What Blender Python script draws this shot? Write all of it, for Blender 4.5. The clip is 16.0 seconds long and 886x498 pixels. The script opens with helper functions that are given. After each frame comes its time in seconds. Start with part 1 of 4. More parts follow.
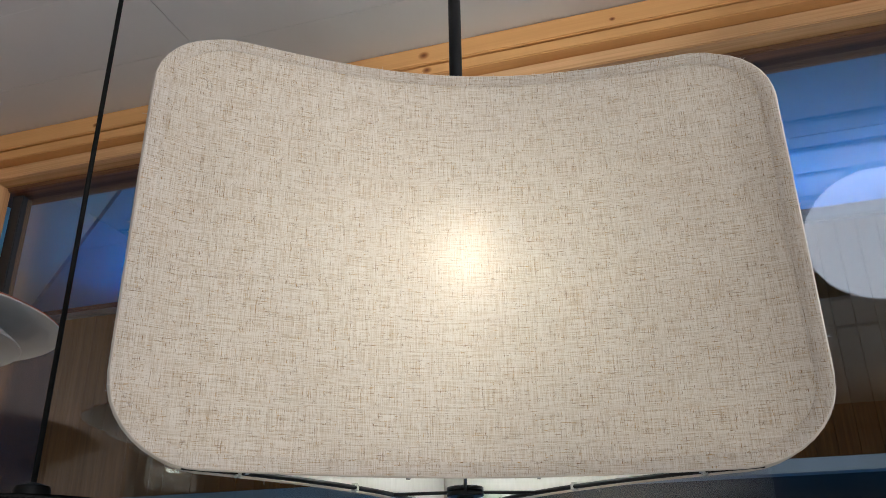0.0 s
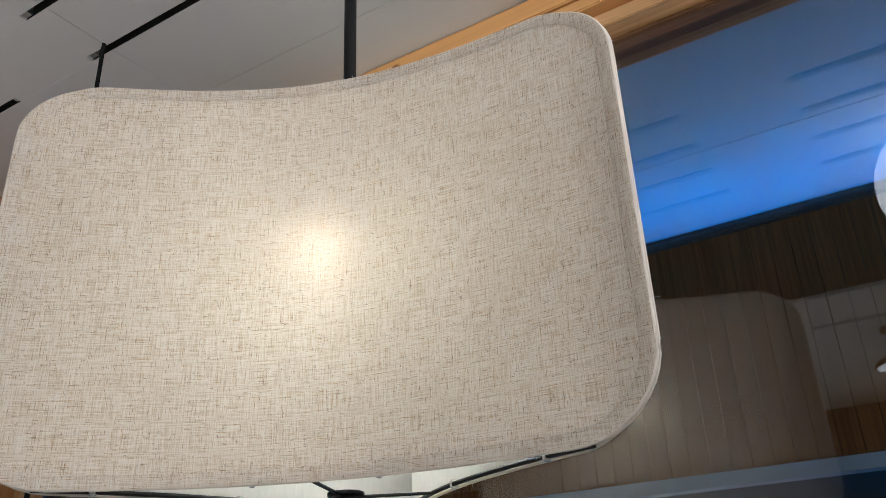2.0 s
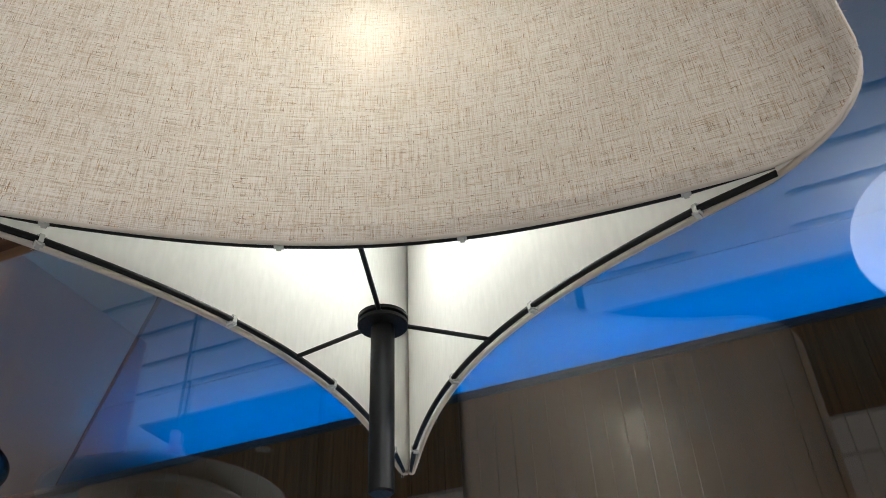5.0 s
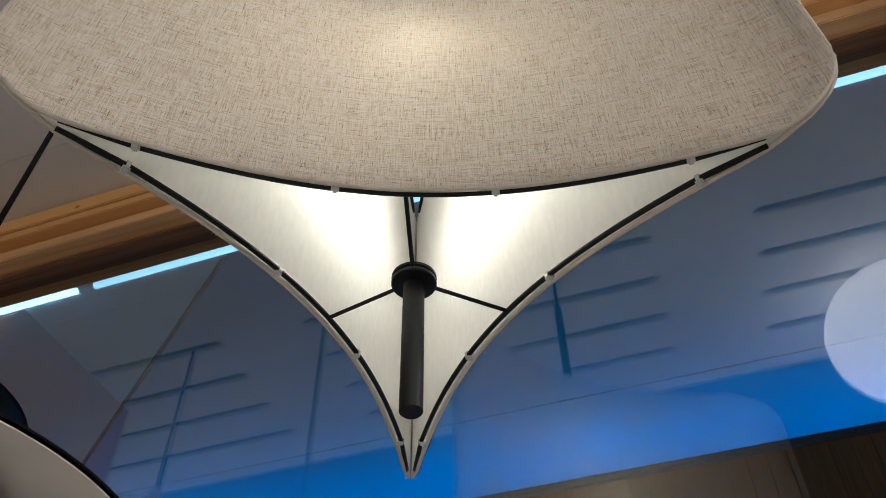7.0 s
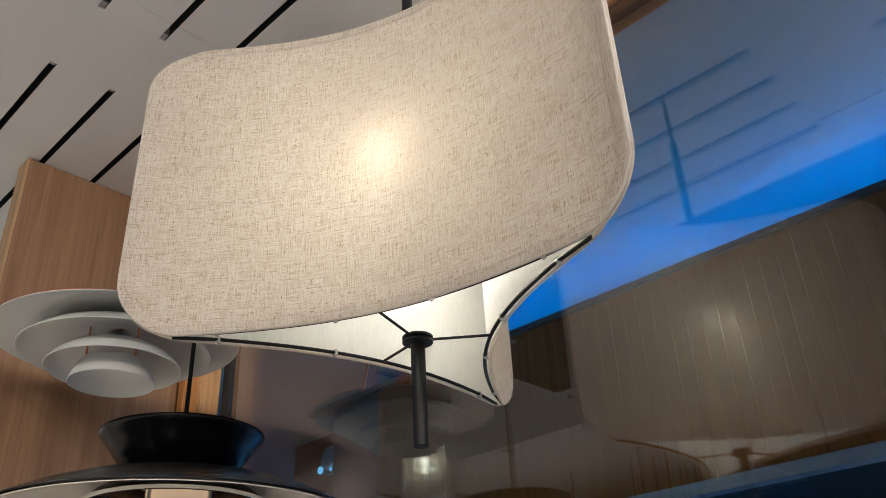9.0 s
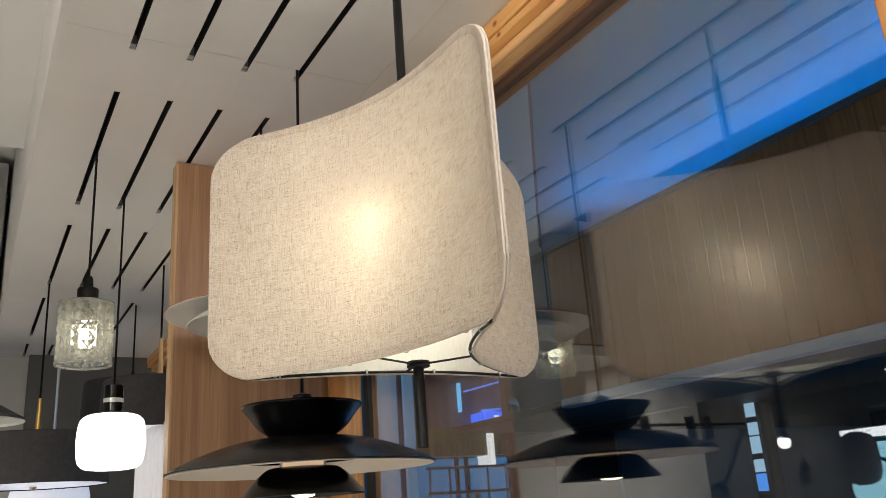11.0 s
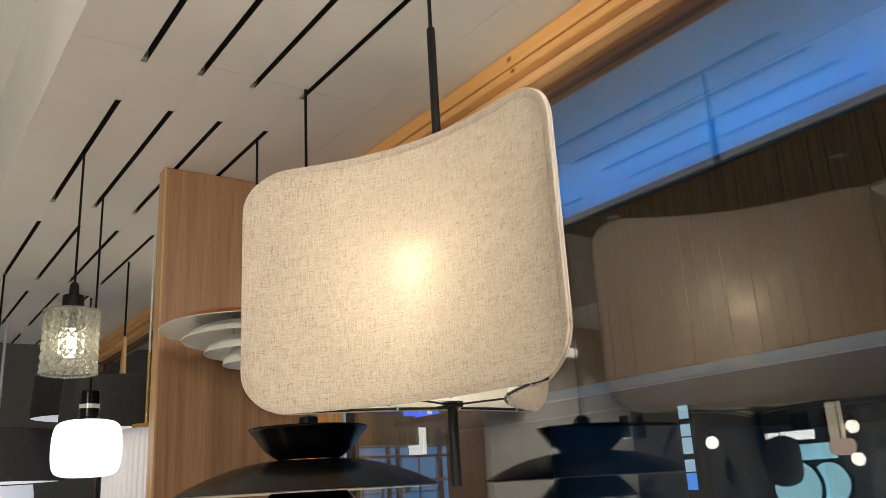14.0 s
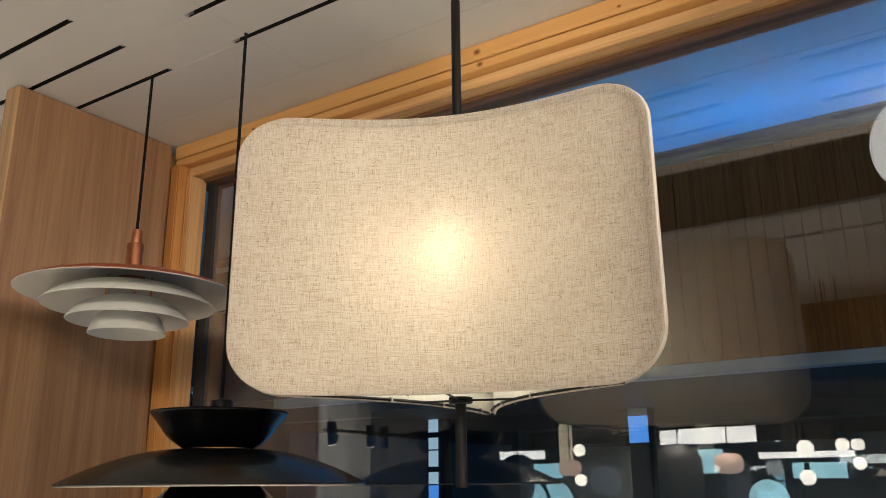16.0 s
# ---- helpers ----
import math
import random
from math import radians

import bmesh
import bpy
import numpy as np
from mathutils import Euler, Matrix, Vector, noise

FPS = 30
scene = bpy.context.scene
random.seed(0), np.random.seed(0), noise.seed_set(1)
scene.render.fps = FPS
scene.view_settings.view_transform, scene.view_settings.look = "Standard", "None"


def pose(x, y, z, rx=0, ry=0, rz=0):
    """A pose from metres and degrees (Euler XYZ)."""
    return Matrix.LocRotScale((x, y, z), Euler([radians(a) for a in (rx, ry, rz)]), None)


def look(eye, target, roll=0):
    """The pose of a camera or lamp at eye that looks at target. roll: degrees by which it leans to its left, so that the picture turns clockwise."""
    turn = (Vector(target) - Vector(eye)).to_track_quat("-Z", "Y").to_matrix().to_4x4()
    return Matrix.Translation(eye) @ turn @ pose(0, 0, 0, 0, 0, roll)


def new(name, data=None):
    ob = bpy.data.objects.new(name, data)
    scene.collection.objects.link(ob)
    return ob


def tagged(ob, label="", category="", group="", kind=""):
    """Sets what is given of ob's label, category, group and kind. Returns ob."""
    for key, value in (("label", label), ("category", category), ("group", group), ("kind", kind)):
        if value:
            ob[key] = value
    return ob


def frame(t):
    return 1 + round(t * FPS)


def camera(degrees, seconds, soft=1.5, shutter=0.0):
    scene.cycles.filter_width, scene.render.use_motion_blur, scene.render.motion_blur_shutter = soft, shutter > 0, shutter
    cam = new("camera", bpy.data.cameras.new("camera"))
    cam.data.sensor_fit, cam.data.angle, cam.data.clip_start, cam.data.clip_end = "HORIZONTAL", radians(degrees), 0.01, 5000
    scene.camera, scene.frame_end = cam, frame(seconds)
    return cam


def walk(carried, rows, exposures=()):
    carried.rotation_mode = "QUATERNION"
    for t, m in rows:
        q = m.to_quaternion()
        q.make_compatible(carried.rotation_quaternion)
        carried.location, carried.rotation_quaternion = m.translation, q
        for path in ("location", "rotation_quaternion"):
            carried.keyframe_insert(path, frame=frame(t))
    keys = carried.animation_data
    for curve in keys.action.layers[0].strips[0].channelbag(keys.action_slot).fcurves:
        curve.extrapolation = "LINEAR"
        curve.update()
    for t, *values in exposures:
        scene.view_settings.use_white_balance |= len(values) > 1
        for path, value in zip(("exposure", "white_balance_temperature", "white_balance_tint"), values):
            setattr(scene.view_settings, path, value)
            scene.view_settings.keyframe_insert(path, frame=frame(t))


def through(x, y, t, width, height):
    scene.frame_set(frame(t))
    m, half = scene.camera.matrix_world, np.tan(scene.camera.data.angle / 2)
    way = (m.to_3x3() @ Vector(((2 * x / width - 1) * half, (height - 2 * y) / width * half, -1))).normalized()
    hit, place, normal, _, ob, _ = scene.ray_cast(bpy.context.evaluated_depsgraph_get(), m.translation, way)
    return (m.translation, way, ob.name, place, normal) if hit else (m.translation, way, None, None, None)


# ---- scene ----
cam = camera(56.8, 16.0, soft=0.9)
METRES, EYE, TILT, LEAN, TURN = 3.0, 1.65, 0.0, 0.0, 17.2
ROWS = [
    (0.0, 0.0, 0.0, 0.0, 0.32, 23.62, 0.72),
    (0.5, 0.0307, 0.0032, -0.0013, 3.83, 23.73, 0.32),
    (1.0, 0.0588, 0.0086, -0.0021, 7.32, 24.04, 0.48),
    (1.5, 0.0844, 0.0128, -0.0039, 11.33, 24.58, 1.11),
    (2.0, 0.1047, 0.0207, -0.0075, 14.85, 25.33, 2.35),
    (2.5, 0.1212, 0.0358, -0.0125, 17.95, 26.25, 3.79),
    (3.0, 0.1208, 0.0482, -0.0238, 19.54, 27.26, 4.95),
    (3.5, 0.1094, 0.059, -0.0404, 19.1, 28.52, 5.23),
    (4.0, 0.082, 0.0762, -0.0561, 15.2, 30.56, 4.61),
    (4.5, 0.0469, 0.1036, -0.0618, 9.13, 33.79, 2.95),
    (7.0, 0.017, 0.1236, -0.1182, 1.72, 47.06, 0.53),
    (7.5, 0.0547, 0.0947, -0.1142, 8.51, 43.77, 1.16),
    (8.0, 0.0821, 0.0745, -0.109, 15.12, 39.73, 1.9),
    (8.5, 0.1133, 0.041, -0.1023, 21.99, 33.81, 2.01),
    (9.0, 0.1451, 0.016, -0.09, 27.21, 29.12, 2.57),
    (9.5, 0.1824, 0.0079, -0.0763, 32.57, 25.22, 2.55),
    (10.0, 0.229, -0.0111, -0.0624, 36.46, 21.87, 3.04),
    (12.5, 0.3394, -0.0149, -0.0189, 49.01, 15.38, 4.65),
    (13.0, 0.3356, -0.0192, -0.0162, 46.97, 15.68, 4.36),
    (13.5, 0.3177, -0.0441, -0.0108, 43.01, 16.08, 3.8),
    (14.0, 0.2736, -0.0781, -0.0085, 37.93, 16.32, 3.15),
    (14.5, 0.2262, -0.1087, -0.0096, 32.21, 16.43, 2.63),
    (15.0, 0.185, -0.1227, -0.0113, 26.85, 16.34, 1.98),
    (15.5, 0.1503, -0.1218, -0.0096, 21.81, 16.19, 1.23),
    (16.0, 0.1153, -0.1233, -0.0066, 16.52, 16.13, 0.44),
]
walk(cam, [(t, pose(0, 0, EYE, TILT, LEAN, TURN) @ pose(METRES * x, METRES * y, METRES * z, 90 + pitch, roll, yaw)) for t, x, y, z, yaw, pitch, roll in ROWS],
     exposures=((0.0, -0.18, 5350, 8), (4.7, -0.22, 5350, 7), (7.0, -0.57, 5650, 8), (8.5, -0.22, 5750, 9), (12.3, 0.14, 6350, 8), (16.0, 0.05, 6550, 8)))

# ---- world and large lights ----
world = bpy.data.worlds.new("world")
scene.world = world
world.use_nodes = True
wn = world.node_tree
wn.nodes["Background"].inputs[0].default_value = (0.02, 0.05, 0.12, 1)   # dusk beyond the building
wn.nodes["Background"].inputs[1].default_value = 0.05

SHADE_BULB = 46.0      # emission of each of the three bulbs in the linen shade
SPOT_W = 265.0          # track spotlights of the shop
TUBE = 3.3            # emission of the corridor's light tubes
SPOT_WIDE = 40.0       # unseen fill spotlights added to brighten the lamps
COVE = 43.0            # emission of the hidden blue cove tubes
GLOW_FILL = 0.7             # emission of the unseen blue glow panels added below view


# ---- materials ----
def nodes_of(name):
    m = bpy.data.materials.new(name)
    m.use_nodes = True
    t = m.node_tree
    return m, t, t.nodes["Principled BSDF"], t.nodes["Material Output"]


def coords(t, scale, kind="Object", rot=(0, 0, 0)):
    tc = t.nodes.new("ShaderNodeTexCoord")
    mp = t.nodes.new("ShaderNodeMapping")
    mp.inputs["Scale"].default_value = scale
    mp.inputs["Rotation"].default_value = rot
    t.links.new(tc.outputs[kind], mp.inputs["Vector"])
    return mp.outputs[0]


def noise_tex(t, vec, scale=1.0, detail=3.0, rough=0.55, distort=0.0):
    n = t.nodes.new("ShaderNodeTexNoise")
    n.inputs["Scale"].default_value = scale
    n.inputs["Detail"].default_value = detail
    n.inputs["Roughness"].default_value = rough
    n.inputs["Distortion"].default_value = distort
    if vec is not None:
        t.links.new(vec, n.inputs["Vector"])
    return n.outputs["Fac"]


def ramp(t, fac, stops):
    r = t.nodes.new("ShaderNodeValToRGB")
    e = r.color_ramp.elements
    while len(e) < len(stops):
        e.new(0.5)
    for el, (p, c) in zip(e, stops):
        el.position = p
        el.color = (*c, 1) if len(c) == 3 else c
    t.links.new(fac, r.inputs[0])
    return r.outputs[0]


def mixc(t, fac, a, b, mode="MIX"):
    m = t.nodes.new("ShaderNodeMix")
    m.data_type, m.blend_type = "RGBA", mode
    for sock, v in ((m.inputs[0], fac), (m.inputs[6], a), (m.inputs[7], b)):
        if isinstance(v, (int, float)):
            sock.default_value = v
        elif isinstance(v, tuple):
            sock.default_value = (*v, 1)
        else:
            t.links.new(v, sock)
    return m.outputs[2]


def math_node(t, op, a, b=0.5, clamp=False):
    m = t.nodes.new("ShaderNodeMath")
    m.operation, m.use_clamp = op, clamp
    for sock, v in ((m.inputs[0], a), (m.inputs[1], b)):
        if isinstance(v, (int, float)):
            sock.default_value = v
        else:
            t.links.new(v, sock)
    return m.outputs[0]


def bump(t, height, strength, dist, bsdf):
    b = t.nodes.new("ShaderNodeBump")
    b.inputs["Strength"].default_value = strength
    b.inputs["Distance"].default_value = dist
    t.links.new(height, b.inputs["Height"])
    t.links.new(b.outputs[0], bsdf.inputs["Normal"])
    return b.outputs[0]


def paint(name, colour, rough=0.5, metal=0.0, vary=0.12, scale=9.0, grain=0.02, coat=0.0, spec=0.5):
    """Painted or coated surface with slight patchiness, specks and micro relief."""
    m, t, b, o = nodes_of(name)
    v = coords(t, (1, 1, 1))
    big = noise_tex(t, v, scale, 4)
    fine = noise_tex(t, v, scale * 40, 2)
    lo = tuple(c * (1 - vary) for c in colour)
    hi = tuple(min(1, c * (1 + vary)) for c in colour)
    t.links.new(ramp(t, big, ((0.3, lo), (0.7, hi))), b.inputs["Base Color"])
    if grain:
        t.links.new(ramp(t, fine, ((0.3, (rough * 0.85,) * 3), (0.7, (min(1, rough * 1.15),) * 3))), b.inputs["Roughness"])
    else:
        t.links.new(ramp(t, big, ((0.3, (rough * 0.92,) * 3), (0.7, (rough * 1.08,) * 3))), b.inputs["Roughness"])
    b.inputs["Metallic"].default_value = metal
    b.inputs["Coat Weight"].default_value = coat
    b.inputs["Specular IOR Level"].default_value = spec
    if grain:
        bump(t, fine, grain, 0.002, b)
    return m


def wood(name, dark, light, axis, ring=28.0, rough=0.45, streak=1.0, knots=()):
    """Wood with grain running along one axis ('x', 'y' or 'z'), in object space."""
    m, t, b, o = nodes_of(name)
    long, cross = 1.2, ring
    sc = tuple(long if a == axis else cross for a in "xyz")
    v = coords(t, sc)
    info = t.nodes.new("ShaderNodeObjectInfo")
    add = t.nodes.new("ShaderNodeVectorMath")
    add.operation = "MULTIPLY_ADD"
    t.links.new(info.outputs["Random"], add.inputs[0])
    add.inputs[1].default_value = (17, 23, 31)
    t.links.new(v, add.inputs[2])
    g1 = noise_tex(t, add.outputs[0], 1.0, 4, 0.6, 0.6)
    fine = noise_tex(t, coords(t, tuple(6 if a == axis else 420 for a in "xyz")), 1.0, 3, 0.6)
    g = math_node(t, "ADD", math_node(t, "MULTIPLY", g1, 0.65), math_node(t, "MULTIPLY", fine, 0.35))
    mid = tuple((a + c) / 2 for a, c in zip(dark, light))
    col = ramp(t, g, ((0.5 - 0.16 * streak, dark), (0.5, mid), (0.5 + 0.14 * streak, light)))
    big = noise_tex(t, coords(t, (1.3, 1.3, 1.3)), 1.0, 2)
    col = mixc(t, 0.55, col, ramp(t, big, ((0.3, (0.72, 0.70, 0.68)), (0.7, (1, 1, 1)))), "MULTIPLY")
    for kx, ky, kz, size in knots:
        tc = t.nodes.new("ShaderNodeTexCoord")
        sub = t.nodes.new("ShaderNodeVectorMath")
        sub.operation = "SUBTRACT"
        t.links.new(tc.outputs["Object"], sub.inputs[0])
        sub.inputs[1].default_value = (kx, ky, kz)
        mul = t.nodes.new("ShaderNodeVectorMath")
        mul.operation = "MULTIPLY"
        t.links.new(sub.outputs[0], mul.inputs[0])
        mul.inputs[1].default_value = (0.75, 0.0, 1.0)
        ln = t.nodes.new("ShaderNodeVectorMath")
        ln.operation = "LENGTH"
        t.links.new(mul.outputs[0], ln.inputs[0])
        d = math_node(t, "ADD", math_node(t, "DIVIDE", ln.outputs["Value"], size), math_node(t, "MULTIPLY", g1, 0.5))
        col = mixc(t, 1.0, col, ramp(t, d, ((0.35, (0.22, 0.12, 0.07)), (0.6, (0.5, 0.36, 0.25)), (0.95, (1, 1, 1)))), "MULTIPLY")
    t.links.new(col, b.inputs["Base Color"])
    b.inputs["Roughness"].default_value = rough
    bump(t, fine, 0.12, 0.001, b)
    return m


def linen(name, tone=1.0, through=0.42):
    """Natural linen: fine weave with dark slubs both ways; lets light through."""
    m, t, b, o = nodes_of(name)
    t.nodes.remove(b)
    def threads(sx, sy, seed):
        mp = t.nodes.new("ShaderNodeMapping")
        tc = t.nodes.new("ShaderNodeTexCoord")
        t.links.new(tc.outputs["UV"], mp.inputs["Vector"])
        mp.inputs["Scale"].default_value = (sx, sy, 1)
        mp.inputs["Location"].default_value = (seed, seed * 0.7, 0)
        return noise_tex(t, mp.outputs[0], 1.0, 2.0, 0.6)
    wu, wv = threads(34, 1250, 3.1), threads(1250, 34, 7.7)       # single threads
    su, sv = threads(120, 1350, 5.5), threads(1350, 120, 2.4)         # short slubs
    lu, lv = threads(38, 1400, 11.5), threads(1400, 38, 17.4)       # longer slubs
    patch = threads(70, 70, 21.0)
    bu, bv = threads(22, 760, 31.0), threads(760, 22, 37.0)           # thick and thin yarns
    hue = threads(160, 160, 43.0)
    weave = math_node(t, "MULTIPLY", math_node(t, "ADD", wu, wv), 0.5)
    light = tuple(c * tone for c in (0.84, 0.785, 0.715))
    dark = tuple(c * tone for c in (0.62, 0.52, 0.40))
    col = ramp(t, weave, ((0.39, dark), (0.54, light)))
    for y in (bu, bv):
        col = mixc(t, 0.30, col, ramp(t, y, ((0.33, (0.78, 0.75, 0.71)), (0.5, (1, 1, 1)))), "MULTIPLY")
    slub = ramp(t, hue, ((0.40, (0.22, 0.13, 0.06)), (0.60, (0.54, 0.36, 0.17))))
    lift = math_node(t, "MULTIPLY", math_node(t, "SUBTRACT", patch, 0.5), 0.06)
    for s, lo, hi, top in ((su, 0.640, 0.680, 0.95), (sv, 0.640, 0.680, 0.95), (lu, 0.630, 0.672, 0.8), (lv, 0.632, 0.674, 0.8)):
        f = ramp(t, math_node(t, "ADD", s, lift), ((lo, (0, 0, 0)), (hi, (top, top, top))))
        col = mixc(t, f, col, slub)
    big = noise_tex(t, coords(t, (9, 9, 9)), 1.0, 3)
    col = mixc(t, 0.25, col, ramp(t, big, ((0.35, (0.86, 0.84, 0.82)), (0.65, (1, 1, 1)))), "MULTIPLY")
    d = t.nodes.new("ShaderNodeBsdfDiffuse")
    tr = t.nodes.new("ShaderNodeBsdfTranslucent")
    mx = t.nodes.new("ShaderNodeMixShader")
    mx.inputs[0].default_value = through
    t.links.new(col, d.inputs[0])
    t.links.new(col, tr.inputs[0])
    t.links.new(d.outputs[0], mx.inputs[1])
    t.links.new(tr.outputs[0], mx.inputs[2])
    bp = t.nodes.new("ShaderNodeBump")
    bp.inputs["Strength"].default_value = 0.35
    bp.inputs["Distance"].default_value = 0.0006
    t.links.new(math_node(t, "ADD", weave, math_node(t, "MULTIPLY", math_node(t, "ADD", su, sv), 0.35)), bp.inputs["Height"])
    t.links.new(bp.outputs[0], d.inputs["Normal"])
    t.links.new(mx.outputs[0], o.inputs[0])
    return m


def sheet_cloth(name, colour, through):
    m, t, b, o = nodes_of(name)
    t.nodes.remove(b)
    d = t.nodes.new("ShaderNodeBsdfDiffuse")
    tr = t.nodes.new("ShaderNodeBsdfTranslucent")
    mx = t.nodes.new("ShaderNodeMixShader")
    mx.inputs[0].default_value = through
    n = noise_tex(t, coords(t, (220, 220, 60)), 1.0, 2)
    c = ramp(t, n, ((0.3, tuple(k * 0.94 for k in colour)), (0.7, colour)))
    t.links.new(c, d.inputs[0])
    t.links.new(c, tr.inputs[0])
    t.links.new(d.outputs[0], mx.inputs[1])
    t.links.new(tr.outputs[0], mx.inputs[2])
    t.links.new(mx.outputs[0], o.inputs[0])
    return m


def glow(name, colour, strength):
    m, t, b, o = nodes_of(name)
    b.inputs["Base Color"].default_value = (*colour, 1)
    b.inputs["Roughness"].default_value = 0.35
    b.inputs["Emission Color"].default_value = (*colour, 1)
    b.inputs["Emission Strength"].default_value = strength
    return m


def pane_glass(name, f0, tint=(0.93, 0.96, 0.97), rough=0.0, frost=0.0):
    """Clear glass: see-through, with a gloss that grows towards grazing angles."""
    m, t, b, o = nodes_of(name)
    t.nodes.remove(b)
    tr = t.nodes.new("ShaderNodeBsdfTransparent")
    tr.inputs[0].default_value = (*tint, 1)
    gl = t.nodes.new("ShaderNodeBsdfGlossy")
    gl.inputs["Roughness"].default_value = rough
    lw = t.nodes.new("ShaderNodeLayerWeight")
    lw.inputs["Blend"].default_value = 0.5
    schlick = math_node(t, "ADD", math_node(t, "MULTIPLY", math_node(t, "POWER", lw.outputs["Facing"], 2.0), 1 - f0), f0)
    mx = t.nodes.new("ShaderNodeMixShader")
    t.links.new(schlick, mx.inputs[0])
    t.links.new(gl.outputs[0], mx.inputs[2])
    body = tr.outputs[0]
    if frost:
        tl = t.nodes.new("ShaderNodeBsdfTranslucent")
        tl.inputs[0].default_value = (0.9, 0.9, 0.84, 1)
        fx = t.nodes.new("ShaderNodeMixShader")
        fx.inputs[0].default_value = frost
        t.links.new(body, fx.inputs[1])
        t.links.new(tl.outputs[0], fx.inputs[2])
        body = fx.outputs[0]
    t.links.new(body, mx.inputs[1])
    t.links.new(mx.outputs[0], o.inputs[0])
    return m


def crystal_glass(name):
    m, t, b, o = nodes_of(name)
    b.inputs["Base Color"].default_value = (0.96, 0.97, 0.92, 1)
    b.inputs["Roughness"].default_value = 0.03
    b.inputs["IOR"].default_value = 1.5
    b.inputs["Transmission Weight"].default_value = 1.0
    tl = t.nodes.new("ShaderNodeBsdfTranslucent")
    tl.inputs[0].default_value = (0.92, 0.92, 0.86, 1)
    mx = t.nodes.new("ShaderNodeMixShader")
    mx.inputs[0].default_value = 0.22
    t.links.new(b.outputs[0], mx.inputs[1])
    t.links.new(tl.outputs[0], mx.inputs[2])
    t.links.new(mx.outputs[0], o.inputs[0])
    return m


M_LINEN = linen("natural_linen", 1.0, 0.60)
M_HEM = linen("linen_hem", 0.97, 0.48)
M_LINING = sheet_cloth("white_lining", (0.93, 0.925, 0.90), 0.31)
M_BLACK = paint("matt_black_metal", (0.007, 0.007, 0.0075), 0.45, 0.0, 0.2, 12, 0.02, 0.0, 0.22)
M_BLACK_SATIN = paint("satin_black_lacquer", (0.004, 0.004, 0.0045), 0.25, 0.0, 0.2, 3, 0.0, 0.0, 0.38)
M_CORD = paint("black_textile_cord", (0.008, 0.008, 0.008), 0.85, 0, 0.3, 60, 0.3, 0.0, 0.15)
M_CHROME = paint("clear_clip_plastic", (0.75, 0.75, 0.72), 0.2, 0.3, 0.05)
M_CEILING = paint("white_ceiling_paint", (0.72, 0.70, 0.67), 0.85, 0, 0.035, 3.0, 0.04)
M_HIGHCEIL = paint("cool_white_ceiling_paint", (0.70, 0.70, 0.69), 0.85, 0, 0.03, 2.0, 0.04)
M_DARKCEIL = paint("charcoal_ceiling_paint", (0.022, 0.020, 0.018), 0.9, 0, 0.2, 2.0, 0.04)
M_VOID = paint("black_slot_lining", (0.008, 0.008, 0.008), 0.9)
M_SLOT = paint("aluminium_slot_cap", (0.45, 0.44, 0.42), 0.5, 0.6)
M_OAK = wood("oak_veneer", (0.20, 0.098, 0.047), (0.385, 0.225, 0.122), "z", 34, 0.42, 1.1)
M_OAK_EDGE = wood("oak_edge_band", (0.42, 0.25, 0.12), (0.60, 0.40, 0.22), "z", 50, 0.5)
KNOTS = ((-0.376, 0, 2.535, 0.012), (-0.372, 0, 2.506, 0.011), (-0.05, 0, 2.53, 0.006), (-1.06, 0, 2.53, 0.009))
M_PINE = wood("oiled_pine", (0.64, 0.32, 0.10), (0.86, 0.50, 0.19), "x", 34, 0.40, 2.1, KNOTS)
M_PINE_LIGHT = wood("light_pine", (0.62, 0.34, 0.13), (0.86, 0.56, 0.28), "x", 70, 0.45)
# pine darkened to carry the shade over the glass
M_PINE_SHADED = wood("shaded_pine", (0.10, 0.045, 0.02), (0.26, 0.13, 0.06), "x", 60, 0.5)
M_PINE_UP = wood("oiled_pine_upright", (0.42, 0.165, 0.042), (0.68, 0.345, 0.115), "z", 46, 0.40, 1.2)
M_GLASS = pane_glass("window_glass", 0.11)
M_FRAME = paint("black_window_frame", (0.02, 0.02, 0.022), 0.5)
# part of the corridor's blue light is put into this base colour
M_SOFFIT = paint("blue_tinted_soffit", (0.032, 0.32, 0.55), 0.6, 0, 0.10, 0.8, 0.02)
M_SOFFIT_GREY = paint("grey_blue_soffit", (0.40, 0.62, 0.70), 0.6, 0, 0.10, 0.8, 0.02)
M_PLANK = wood("brown_cladding_plank", (0.20, 0.062, 0.009), (0.36, 0.145, 0.035), "z", 55, 0.92)
M_ALU = paint("aluminium_strip", (0.45, 0.50, 0.58), 0.4, 0.4, 0.08)
M_GREYMETAL = paint("dark_grey_cornice", (0.10, 0.115, 0.125), 0.45, 0.3, 0.15)
M_COVEWALL = paint("dark_cove_wall_paint", (0.055, 0.045, 0.04), 0.7, 0, 0.15, 2)
M_DARK = paint("charcoal_shopfront", (0.02, 0.022, 0.026), 0.6, 0, 0.25, 2)
M_NAVY = paint("dark_navy_metal", (0.012, 0.032, 0.065), 0.4, 0.2, 0.25, 2)
M_TUBE = glow("cool_light_tube", (0.40, 0.74, 1.0), TUBE)
M_TUBE_BRIGHT = glow("bright_cool_light_tube", (0.46, 0.78, 1.0), TUBE * 2.3)
M_COVE = glow("blue_cove_tube", (0.11, 0.50, 1.0), COVE)
M_GLOW_FILL = glow("blue_fill_glow", (0.12, 0.46, 1.0), GLOW_FILL)
M_GREYWALL = paint("light_grey_wall_paint", (0.42, 0.415, 0.40), 0.8, 0, 0.05, 2, 0.05)
